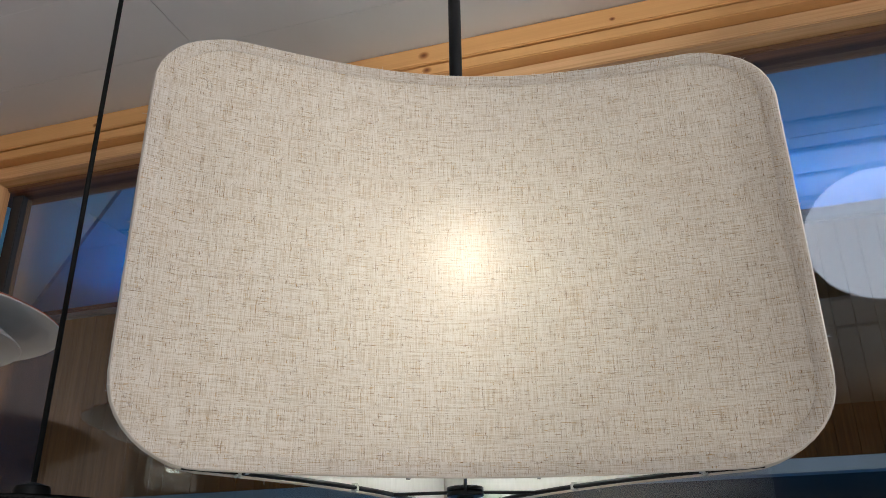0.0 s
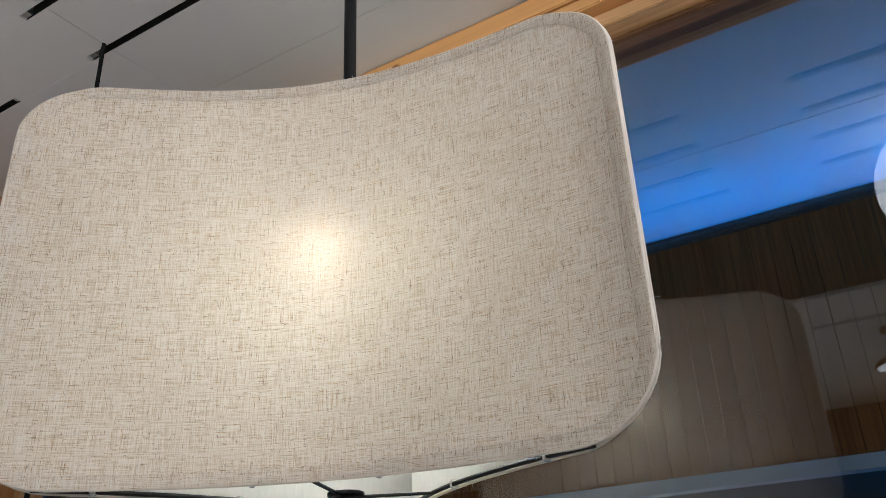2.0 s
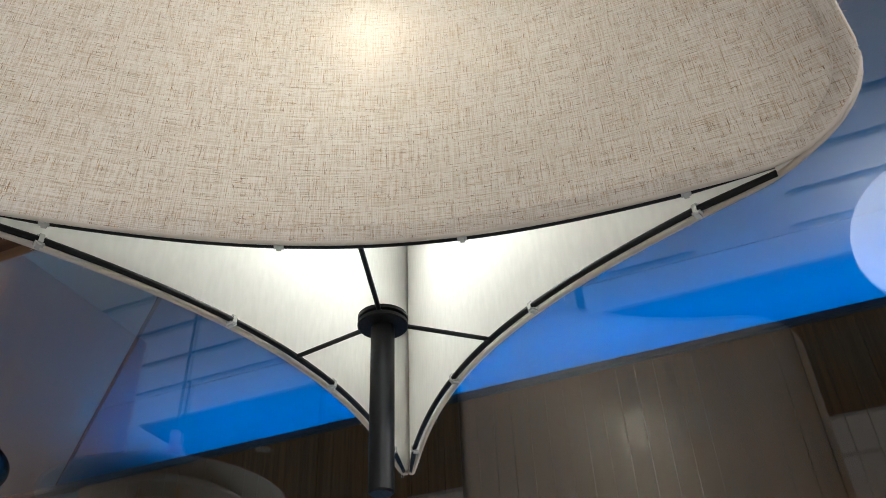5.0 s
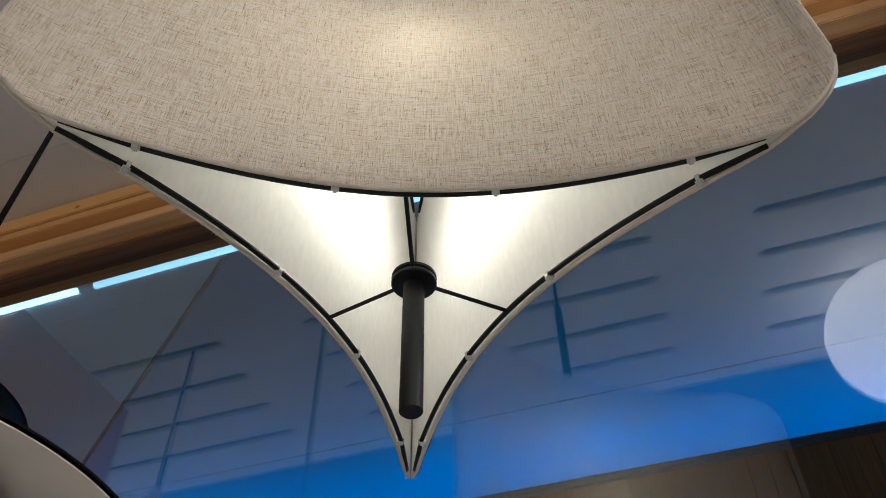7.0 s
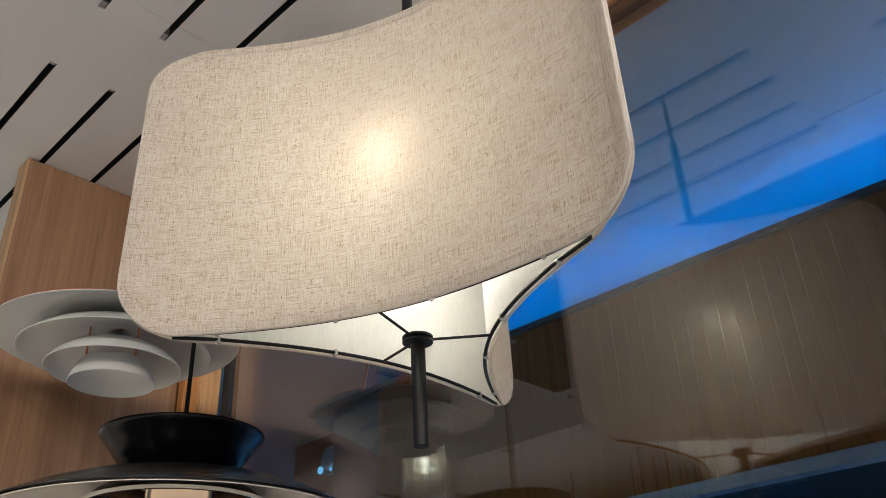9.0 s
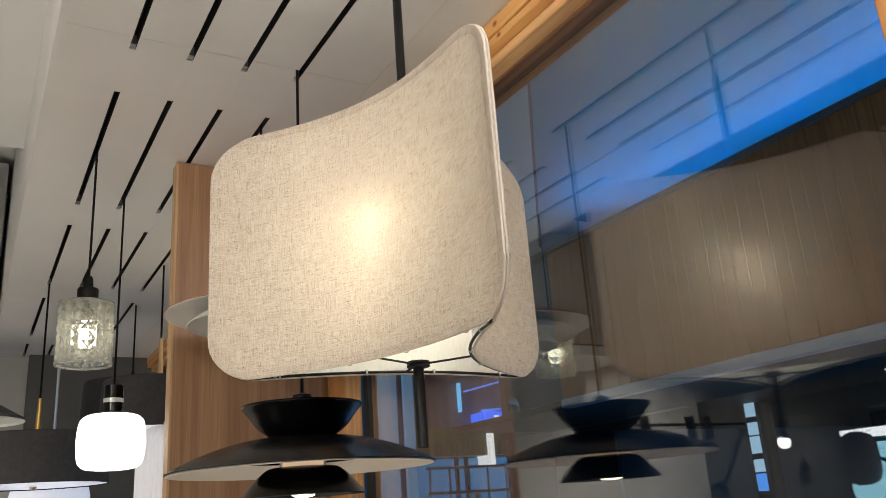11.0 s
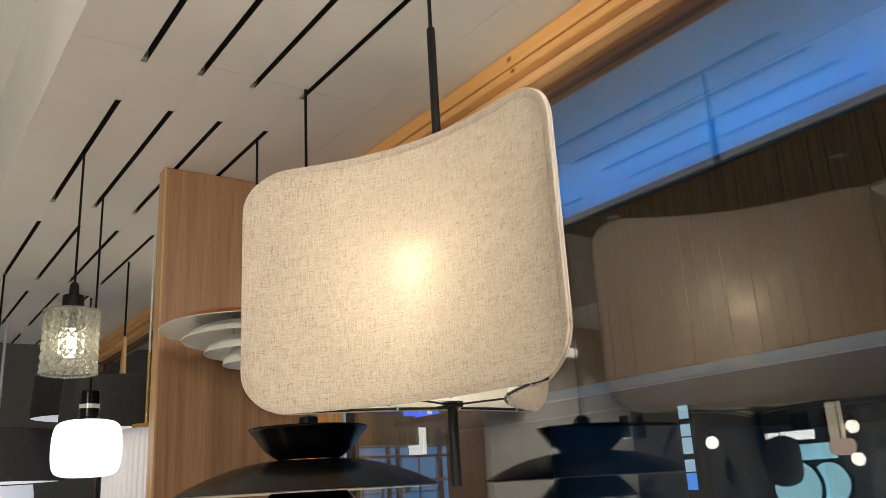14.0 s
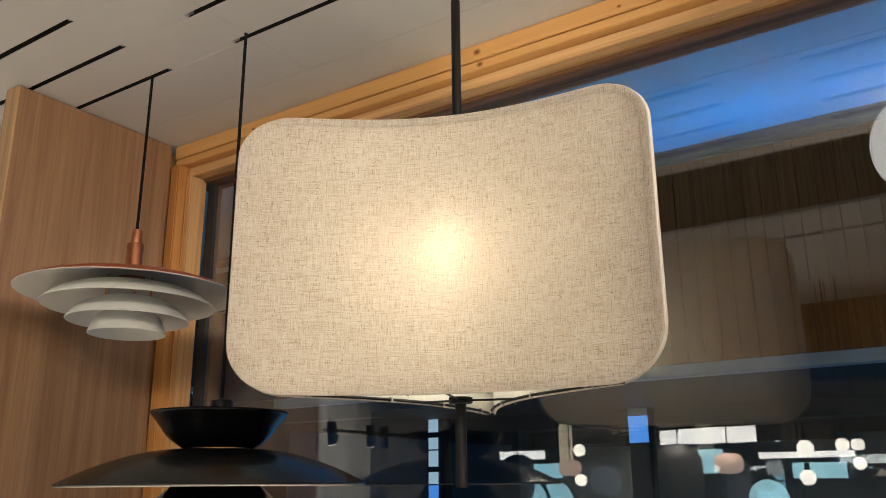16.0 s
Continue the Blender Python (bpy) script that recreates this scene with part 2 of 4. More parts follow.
M_DARKWALL = paint("dark_grey_wall_paint", (0.10, 0.098, 0.095), 0.8, 0, 0.08, 2, 0.05)
M_FLOOR = paint("grey_stone_floor", (0.42, 0.40, 0.37), 0.5, 0, 0.15, 3)
M_COPPER = paint("brushed_copper", (0.72, 0.30, 0.16), 0.32, 1.0, 0.08, 30)
M_RED = paint("copper_red_lacquer", (0.38, 0.085, 0.030), 0.42, 0.0, 0.1, 10)
M_LAMPWHITE = paint("white_lacquer", (0.74, 0.74, 0.71), 0.38, 0, 0.03, 6, 0.01)
M_WARMWHITE = paint("warm_white_lacquer", (0.78, 0.72, 0.64), 0.5, 0, 0.03, 6, 0.01)
M_OPAL = glow("lit_opal_glass", (1.0, 0.96, 0.90), 1.6)
M_GLOBE = glow("ceiling_globe_opal", (1.0, 0.95, 0.93), 2.2)
M_OPAL_SOFT = glow("soft_opal_glass", (0.88, 0.89, 1.0), 0.42)
M_BULB = glow("warm_bulb", (1.0, 0.90, 0.66), 7.0)
M_LED = glow("bulb_diffuser", (1.0, 0.86, 0.64), 8.0)
M_PEACH = glow("peach_reflector_glow", (1.0, 0.66, 0.40), 0.42)
M_LENS = glow("spot_lens", (0.35, 0.32, 0.28), 0.1)
M_SHADE_BULB = glow("frosted_bulb", (1.0, 0.91, 0.71), SHADE_BULB)
M_CRYSTAL = crystal_glass("cut_crystal")
M_GOLD = paint("brushed_brass", (0.62, 0.42, 0.14), 0.35, 1.0, 0.08, 30)
M_GREYLAMP = paint("matt_grey_lacquer", (0.13, 0.13, 0.135), 0.55)
M_FELT = paint("charcoal_fabric", (0.035, 0.034, 0.036), 0.9, 0, 0.2, 60, 0.3)
M_PLEAT = glow("pleated_white_paper", (0.90, 0.89, 0.94), 0.12)
M_DISC = glow("soft_white_disc", (1.0, 0.96, 0.92), 1.3)
M_CYL = glow("lit_warm_cylinder", (1.0, 0.86, 0.62), 1.0)


# ---- mesh helpers ----
def link(name, bm, material, smooth=None):
    me = bpy.data.meshes.new(name)
    bm.to_mesh(me)
    bm.free()
    for mat in (material if isinstance(material, (list, tuple)) else [material]):
        me.materials.append(mat)
    if smooth is not None:
        for p in me.polygons:
            p.use_smooth = True
        if smooth < 180:
            me.set_sharp_from_angle(angle=radians(smooth))
    return new(name, me)


def part(name, bm, material, parent, label="", smooth=None):
    ob = link(name, bm, material, smooth)
    ob.parent = parent
    if parent.name in BASES:
        ob.matrix_parent_inverse = Matrix.Translation(-BASES[parent.name])
    if label:
        tagged(ob, label)
    return ob


BASES = {}


def thing(name, base, label, category, group="", kind=""):
    """An Empty at a thing's base; parts are modelled in world metres under it."""
    ob = new(name)
    ob.empty_display_size = 0.05
    ob.location = base
    BASES[ob.name] = Vector(base)
    return tagged(ob, label, category, group, kind)


def box(bm, lo, hi, bevel=0.0):
    lo, hi = Vector(lo), Vector(hi)
    r = bmesh.ops.create_cube(bm, size=1.0, matrix=Matrix.Translation((lo + hi) / 2) @ Matrix.Diagonal((*(hi - lo), 1)))
    if bevel:
        es = list({e for v in r["verts"] for e in v.link_edges})
        bmesh.ops.bevel(bm, geom=es, offset=bevel, segments=2, affect="EDGES", clamp_overlap=True)
    return bm


def boxed(lo, hi, bevel=0.0):
    return box(bmesh.new(), lo, hi, bevel)


def lathe(bm, centre, profile, seg=48, closed=False, mat=0):
    """Turn a profile of (radius, height) round the vertical through centre."""
    cx, cy, cz = centre
    rings = []
    for r, z in profile:
        if r < 1e-6:
            rings.append([bm.verts.new((cx, cy, cz + z))])
        else:
            rings.append([bm.verts.new((cx + r * math.cos(2 * math.pi * i / seg), cy + r * math.sin(2 * math.pi * i / seg), cz + z)) for i in range(seg)])
    pairs = list(zip(rings, rings[1:])) + ([(rings[-1], rings[0])] if closed else [])
    for a, b in pairs:
        for i in range(seg):
            j = (i + 1) % seg
            quad = [a[i % len(a)], a[j % len(a)], b[j % len(b)], b[i % len(b)]]
            quad = list(dict.fromkeys(quad))
            if len(quad) >= 3:
                try:
                    bm.faces.new(quad).material_index = mat
                except ValueError:
                    pass
    return bm


def turned(centre, profile, seg=48, closed=False):
    bm = lathe(bmesh.new(), centre, profile, seg, closed)
    bmesh.ops.recalc_face_normals(bm, faces=bm.faces)
    return bm


def shell(centre, curve, thick=0.0016, seg=64):
    """A thin turned shade: curve of (r, z) from top to rim, given real thickness with a rounded rim."""
    inner = [(max(r - thick, 0.0005), z - thick * 0.8) for r, z in curve]
    prof = list(curve) + [(curve[-1][0] - thick / 2, curve[-1][1] - thick * 0.9)] + inner[::-1]
    return turned(centre, prof, seg, closed=True)


def rod(bm, a, b, r, seg=12, caps=True):
    a, b = Vector(a), Vector(b)
    q = (b - a).to_track_quat("Z", "Y").to_matrix().to_4x4()
    bmesh.ops.create_cone(bm, cap_ends=caps, segments=seg, radius1=r, radius2=r, depth=(b - a).length, matrix=Matrix.Translation((a + b) / 2) @ q)
    return bm


def rodded(a, b, r, seg=12):
    return rod(bmesh.new(), a, b, r, seg)


def sweep(points, r, seg=8, closed=False):
    """A round wire along points."""
    bm = bmesh.new()
    pts = [Vector(p) for p in points]
    n = len(pts)
    rings = []
    ref = Vector((0, 0, 1))
    for i, p in enumerate(pts):
        a = pts[(i - 1) % n] if closed or i else pts[0]
        b = pts[(i + 1) % n] if closed or i < n - 1 else pts[-1]
        d = (b - a).normalized()
        side = d.cross(ref)
        if side.length < 0.05:
            side = d.cross(Vector((1, 0, 0)))
        side.normalize()
        up = side.cross(d).normalized()
        rings.append([bm.verts.new(p + (side * math.cos(2 * math.pi * k / seg) + up * math.sin(2 * math.pi * k / seg)) * r) for k in range(seg)])
    for i in range(n if closed else n - 1):
        a, b = rings[i], rings[(i + 1) % n]
        for k in range(seg):
            bm.faces.new((a[k], a[(k + 1) % seg], b[(k + 1) % seg], b[k]))
    if not closed:
        bm.faces.new(rings[0][::-1])
        bm.faces.new(rings[-1])
    bmesh.ops.recalc_face_normals(bm, faces=bm.faces)
    return bm


def smoothstep_curve(points, n=8):
    """A smooth run of (r, z) through the given points (Catmull-Rom)."""
    p = [points[0]] + list(points) + [points[-1]]
    out = []
    for i in range(1, len(p) - 2):
        for k in range(n):
            s = k / n
            out.append(tuple(0.5 * (2 * p[i][c] + (p[i + 1][c] - p[i - 1][c]) * s + (2 * p[i - 1][c] - 5 * p[i][c] + 4 * p[i + 1][c] - p[i + 2][c]) * s * s + (3 * p[i][c] - p[i - 1][c] - 3 * p[i + 1][c] + p[i + 2][c]) * s ** 3) for c in (0, 1)))
    return out + [tuple(points[-1])]


def setting(name, bm, material, label, category, smooth=None):
    return tagged(link(name, bm, material, smooth), label, category, "", "structure")


def lamp_light(name, kind, where, watts, colour, radius=0.03, aim=None, cone=70):
    d = bpy.data.lights.new(name, kind)
    d.energy, d.color, d.shadow_soft_size = watts, colour, radius
    ob = new(name, d)
    ob.matrix_world = look(where, aim) if aim else Matrix.Translation(where)
    if kind == "SPOT":
        d.spot_size, d.spot_blend = radians(cone), 1.0
    return ob


# ---- room shell ----
CEIL, HIGH = 2.555, 2.95
ROWS_Y = (0.440, 0.565, 0.690, 0.815)
GLASS_Y = 1.203

setting("floor", boxed((-4.5, -5.2, -0.1), (3.2, 1.25, 0.0)), M_FLOOR, "grey polished stone shop floor", "floor")
setting("wall_west", boxed((-4.5, -5.2, 0), (-4.4, 1.25, 3.60)), M_GREYWALL, "light grey painted end wall of the shop", "wall")
setting("wall_south", boxed((-4.5, -5.3, 0), (3.2, -5.2, 3.05)), M_DARKWALL, "dark grey painted rear wall of the shop", "wall")
setting("wall_east", boxed((3.1, -5.2, 0), (3.2, 1.25, 3.05)), M_GREYWALL, "light grey painted side wall of the shop", "wall")
setting("dark_wall_panel", boxed((-4.40, 0.47, 0), (-4.33, 1.18, CEIL)), M_DARKWALL, "dark grey panel on the end wall", "wall")

# low ceiling with long open slots
bm = bmesh.new()
X0, X1, TH, HALF = -4.4, 3.1, 0.022, 0.0072
edges = [0.300] + [y for r in ROWS_Y for y in (r - HALF, r + HALF)] + [0.993]
for a, b in zip(edges[::2], edges[1::2]):
    xs = [X0, -2.76, -0.757, 1.25, X1]
    for xa, xb in zip(xs, xs[1:]):
        box(bm, (xa + 0.0006, a, CEIL), (xb - 0.0006, b, CEIL + TH))
box(bm, (X0, 0.9942, CEIL), (X1, 1.25, CEIL + TH))
for y in ROWS_Y:
    for k in range(8):
        a, b = -4.035 + 1.005 * k + 0.005, -4.035 + 1.005 * k + 0.21
        box(bm, (a, y - HALF, CEIL + 0.0004), (min(b, X1), y + HALF, CEIL + TH))
box(bm, (X0, 0.285, CEIL), (X1, 0.300, HIGH))
setting("ceiling", bm, M_CEILING, "matt white lowered ceiling with staggered black slots", "ceiling")
bm = bmesh.new()
box(bm, (X0, 0.300, CEIL + 0.05), (X1, 1.25, CEIL + 0.06))
for y in ROWS_Y:
    box(bm, (X0, y - HALF - 0.004, CEIL + TH), (X1, y - HALF - 0.001, CEIL + 0.05))
    box(bm, (X0, y + HALF + 0.001, CEIL + TH), (X1, y + HALF + 0.004, CEIL + 0.05))
    box(bm, (X0, y - HALF + 0.0001, CEIL + 0.0025), (X1, y - HALF + 0.0007, CEIL + 0.049))
    box(bm, (X0, y + HALF - 0.0007, CEIL + 0.0025), (X1, y + HALF - 0.0001, CEIL + 0.049))
setting("ceiling_slot_lining", bm, M_VOID, "black lining above the ceiling slots", "ceiling")
bm = bmesh.new()
for y in ROWS_Y:
    for k in range(8):
        b = -4.035 + 1.005 * k
        lo = b + 0.21
        hi = b + 1.01
        for e, s in ((lo, 1), (hi, -1)):
            if X0 < e < X1:
                box(bm, (min(e, e + s * 0.014), y - HALF, CEIL + 0.006), (max(e, e + s * 0.014), y + HALF, CEIL + 0.03))
setting("slot_end_cap", bm, M_SLOT, "grey end caps in the ceiling slots", "trim")
# high ceiling over the shop, with a deeper well at its west end
bm = bmesh.new()
box(bm, (-2.33, -0.10, HIGH), (3.1, 0.285, HIGH + 0.1))
box(bm, (-2.33, -2.03, HIGH), (3.1, -1.62, HIGH + 0.1))
box(bm, (-2.33, -4.0, HIGH), (3.1, -2.09, HIGH + 0.1))
box(bm, (-4.4, -5.2, HIGH), (-2.33, -2.2, HIGH + 0.1))
box(bm, (-4.4, -2.2, 3.55), (-2.33, 0.285, 3.60))
box(bm, (-2.34, -2.2, HIGH + 0.1), (-2.33, 0.285, 3.55))
box(bm, (-4.4, -2.21, HIGH + 0.1), (-2.33, -2.2, 3.55))
box(bm, (-4.4, 0.285, HIGH), (-2.33, 0.30, 3.55))
box(bm, (-4.4, -2.2, CEIL), (-3.78, 0.284, 2.628))
setting("ceiling_high", bm, M_HIGHCEIL, "white raised shop ceiling with a deeper well", "ceiling")
bm = boxed((-2.33, -1.62, HIGH + 0.02), (3.1, -0.10, HIGH + 0.1))
box(bm, (-2.33, -2.09, HIGH + 0.03), (3.1, -2.03, HIGH + 0.1))
box(bm, (-2.33, -5.2, HIGH + 0.02), (3.1, -4.0, HIGH + 0.1))
setting("ceiling_dark_band", bm, M_DARKCEIL, "charcoal painted bands of the raised shop ceiling", "ceiling")
setting("duct_panel", boxed((-3.86, -2.2, 2.648), (-3.80, 0.262, 3.50), 0.004), M_GREYWALL, "grey panel closing the ceiling well", "wall")
setting("shadow_gap", boxed((-3.90, -2.2, 2.629), (-3.812, 0.240, 2.647)), M_VOID, "black shadow gap under the grey panel", "trim")

# ---- window wall ----
def timber(name, lo, hi, mat, label, bevel=0.002):
    return setting(name, boxed(lo, hi, bevel), mat, label, "beam")

for xa, xb, tag in ((-1.37, 3.1, "timber_head"), (-4.4, -1.42, "timber_head")):
    timber(tag, (xa, 1.116, 2.516), (xb, 1.25, CEIL - 0.001), M_PINE, "oiled pine head beam over the window with knots")
    timber("timber_step", (xa, 1.1205, 2.494), (xb, 1.25, 2.515), M_PINE, "oiled pine step under the head beam")
    timber("window_head", (xa, 1.145, 2.468), (xb, 1.25, 2.4935), M_PINE_LIGHT, "light pine window head")
    timber("window_head_rebate", (xa, 1.180, 2.457), (xb, 1.25, 2.4675), M_PINE_SHADED, "pine rebate over the glass, shade put into its dark colour")
# uprights
def upright(x0, x1, y0=1.105):
    bm = boxed((x0, y0, 0), (x1, 1.19, 2.515), 0.004)
    return setting("timber_post", bm, M_PINE_UP, "oiled pine window post", "post")
upright(0.415, 0.50)
setting("timber_jamb", boxed((-1.37, 1.106, 0), (-1.338, 1.19, 2.4935), 0.003), M_PINE_UP, "oiled pine jamb beside the partition", "post")
setting("window_jamb", boxed((-1.337, 1.135, 0), (-1.316, 1.19, 2.4655), 0.003), wood("light_pine_upright", (0.50, 0.25, 0.09), (0.74, 0.45, 0.21), "z", 70, 0.45), "light pine window jamb", "post")
setting("timber_jamb", boxed((-1.46, 1.106, 0), (-1.421, 1.19, 2.4935), 0.003), M_PINE_UP, "oiled pine jamb behind the partition", "post")
setting("timber_jamb", boxed((-4.4, 1.106, 0), (-4.34, 1.19, 2.4935), 0.003), M_PINE_UP, "oiled pine jamb at the end wall", "post")
# glass panes with slim frames
for k, (xa, xb) in enumerate(((-4.33, -1.46), (-1.316, 0.415), (0.50, 3.09))):
    w = thing("window_%d" % (k + 1), ((xa + xb) / 2, GLASS_Y, 0), "large clear shop window with a slim dark frame", "window", "", "structure")
    part("pane", boxed((xa, GLASS_Y, 0.05), (xb, GLASS_Y + 0.006, 2.47)), M_GLASS, w)
    part("frame", boxed((xa, GLASS_Y - 0.008, 0), (xa + 0.028, GLASS_Y + 0.02, 2.453), 0.002), M_FRAME, w)
    part("frame", boxed((xb - 0.006, GLASS_Y - 0.008, 0), (xb, GLASS_Y + 0.02, 2.453), 0.002), M_FRAME, w)
    part("window_sill", boxed((xa, GLASS_Y - 0.05, 0), (xb, GLASS_Y + 0.03, 0.05), 0.003), M_FRAME, w)

# ---- oak partition ----
p = thing("partition", (-1.395, 0.9, 0), "oak veneered partition panel standing at the window", "partition", "", "structure")
part("panel", boxed((-1.42, 0.664, 0), (-1.37, 1.104, CEIL - 0.002), 0.001), M_OAK, p)
part("edge_band", boxed((-1.421, 0.658, 0), (-1.369, 0.6635, CEIL - 0.002), 0.001), M_OAK_EDGE, p, "lighter oak edge band")

# ---- corridor beyond the window ----
SOF, FAR = 3.45, 4.05
def soffit_piece(name, pts, mat, label):
    bm = bmesh.new()
    lo = [bm.verts.new((x, y, SOF)) for x, y in pts]
    f = bm.faces.new(lo)
    r = bmesh.ops.extrude_face_region(bm, geom=[f])
    bmesh.ops.translate(bm, verts=[v for v in r["geom"] if isinstance(v, bmesh.types.BMVert)], vec=(0, 0, 0.06))
    bmesh.ops.recalc_face_normals(bm, faces=bm.faces)
    return setting(name, bm, mat, label, "ceiling")
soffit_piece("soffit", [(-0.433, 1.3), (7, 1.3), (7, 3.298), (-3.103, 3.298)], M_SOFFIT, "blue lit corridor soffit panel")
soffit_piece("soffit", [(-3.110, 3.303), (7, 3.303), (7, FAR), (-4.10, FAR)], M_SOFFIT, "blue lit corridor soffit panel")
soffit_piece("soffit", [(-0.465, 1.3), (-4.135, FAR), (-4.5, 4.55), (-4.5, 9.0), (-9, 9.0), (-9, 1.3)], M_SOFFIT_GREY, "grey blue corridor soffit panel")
setting("soffit_backing", boxed((-9, 1.27, SOF + 0.07), (7, FAR, SOF + 0.1)), M_DARK, "dark slab over the corridor soffit", "ceiling")
setting("wall_outer", boxed((-9, 1.255, 2.56), (7, 1.285, SOF + 0.1)), M_DARK, "dark outer wall over the window", "wall")
setting("corridor_floor", boxed((-9, 1.26, -0.12), (7, 9.0, -0.02)), M_FLOOR, "grey stone corridor floor", "floor")
BOARD = 3.45
clad = thing("cladding", (-0.9, BOARD, 2.1), "brown timber clad fascia hanging above the opposite shopfront", "wall", "", "structure")
part("backing", boxed((-3.28, BOARD + 0.0272, 2.155), (6, BOARD + 0.08, 3.113)), M_DARK, clad)
part("end_panel", boxed((-3.74, BOARD + 0.03, 2.155), (-3.2805, BOARD + 0.08, 3.1165), 0.003), M_NAVY, clad, "dark panel at the end of the fascia")
part("cornice", boxed((-3.96, BOARD - 0.022, 3.117), (6, BOARD + 0.085, 3.148), 0.006), M_GREYMETAL, clad, "dark grey metal cornice along the top")
part("strip", boxed((-3.28, BOARD - 0.012, 2.100), (6, BOARD + 0.08, 2.153), 0.004), M_ALU, clad, "aluminium strip")
for hx in (-2.6, -0.2, 2.2, 4.6):
    part("hanger", boxed((hx, BOARD + 0.08, 2.80), (hx + 0.05, FAR, 2.84), 0.003), M_GREYMETAL, clad)
setting("wall_cove", boxed((-3.30, FAR, 2.12), (7, FAR + 0.1, SOF + 0.05)), M_COVEWALL, "dark taupe wall behind the fascia", "wall")
bm = boxed((-5.55, 4.50, 2.115), (-3.30, 4.60, SOF + 0.05))
box(bm, (-5.52, 4.52, -0.02), (-4.84, 5.2, 2.114))
setting("corridor_column", bm, M_NAVY, "wide dark column across the corridor", "column")
for xa, xb in ((-3.2, -0.9), (-0.8, 1.6), (1.7, 4.2)):
    c_ = thing("cove_tube", ((xa + xb) / 2, BOARD + 0.3, 3.095), "blue light tube hidden behind the fascia", "light", "blue cove tubes")
    part("tube", rodded((xa, BOARD + 0.30, 3.095), (xb, BOARD + 0.30, 3.095), 0.012, 12), M_COVE, c_)
    for xe in (xa + 0.1, xb - 0.1):
        part("bracket", boxed((xe, BOARD + 0.08, 3.076), (xe + 0.02, BOARD + 0.31, 3.083)), M_GREYMETAL, c_)

# light tubes under the near edge of the soffit
tube_y, tube_z = 1.90, 3.295
# westernmost tube is unseen, added to brighten the grey soffit
for xa, xb in ((-7.6, -4.67), (-4.6, -1.915), (-1.838, 0.94), (1.01, 3.1)):
    t_ = thing("light_tube", ((xa + xb) / 2, tube_y, tube_z), "glowing cool white light tube under the soffit", "light", "light tubes in the corridor")
    part("tube", rodded((xa, tube_y, tube_z), (xb, tube_y, tube_z), 0.012, 16), M_TUBE_BRIGHT if xb < 0 else M_TUBE, t_)
    for xe in (xa + 0.02, xb - 0.02):
        part("bracket", boxed((xe - 0.008, tube_y - 0.01, tube_z + 0.012), (xe + 0.008, tube_y + 0.01, SOF)), M_GREYMETAL, t_)

# ---- the linen pendant ----
CX, CY = -0.228, 0.799
FACE = radians(291.0)            # outward direction of the first panel
ARM_TURN = radians(-4.8)         # the spokes sit a little off the panels' middles
HALF_W, Z0, Z1, CORNER = 0.2972, 1.7545, 2.1760, 0.072


def panel_depth(t):
    return max(0.0925 + 1.115 * t * t - 3.15 * t ** 4, 0.5774 * abs(t) + 0.0040)


def panel_point(k, t, z, off=0.0):
    """Point of panel k at t along it, height z, off metres outward of the cloth."""
    a = FACE + k * radians(120)
    n, s = Vector((math.cos(a), math.sin(a), 0)), Vector((-math.sin(a), math.cos(a), 0))
    h = 1e-3
    slope = (panel_depth(t + h) - panel_depth(t - h)) / (2 * h)
    out = (n - s * slope).normalized()
    return Vector((CX, CY, z)) + n * panel_depth(t) + s * t + out * off


def half_height(t, inset=0.0):
    flat = HALF_W - CORNER
    r = CORNER - inset
    full = (Z1 - Z0) / 2 - inset
    if abs(t) <= flat:
        return full
    q = min(1.0, (abs(t) - flat) / r)
    return full - r + r * math.sqrt(max(0.0, 1 - q * q))


def panel_sheet(k, inset, off, rows=14, reach=1.0):
    ts = [i / 40 * (HALF_W - CORNER) for i in range(-40, 41)]
    r = CORNER - inset
    extra = [HALF_W - CORNER + r * math.sin(radians(a)) for a in range(6, 91, 6)]
    ts = [-e for e in extra[::-1]] + ts + extra
    ts = [t for t in ts if abs(t) <= reach]
    bm = bmesh.new()
    uv = bm.loops.layers.uv.new("metres")
    zc = (Z0 + Z1) / 2
    grid = []
    for t in ts:
        hh = half_height(t, inset)
        grid.append([(bm.verts.new(panel_point(k, t, zc + hh * (2 * j / rows - 1), off)), (t + k * 3.3 + 5, zc + hh * (2 * j / rows - 1))) for j in range(rows + 1)])
    for a, b in zip(grid, grid[1:]):
        for j in range(rows):
            quad = (a[j], b[j], b[j + 1], a[j + 1])
            try:
                f = bm.faces.new([q[0] for q in quad])
            except ValueError:
                continue
            for lp, q in zip(f.loops, quad):
                lp[uv].uv = q[1]
    return bm


def outline(inset):
    """(t, z) round the panel's rim."""
    r = CORNER - inset
    w, zl, zh = HALF_W - CORNER, Z0 + CORNER, Z1 - CORNER
    pts = []
    for cx, cz, a0 in ((w, zh, 0), (-w, zh, 90), (-w, zl, 180), (w, zl, 270)):
        for a in range(0, 91, 9):
            pts.append((cx + r * math.cos(radians(a0 + a)), cz + r * math.sin(radians(a0 + a))))
    out = []
    for (ta, za), (tb, zb) in zip(pts, pts[1:] + pts[:1]):
        n = max(1, int(math.hypot(tb - ta, zb - za) / 0.012))
        out += [(ta + (tb - ta) * i / n, za + (zb - za) * i / n) for i in range(n)]
    return out


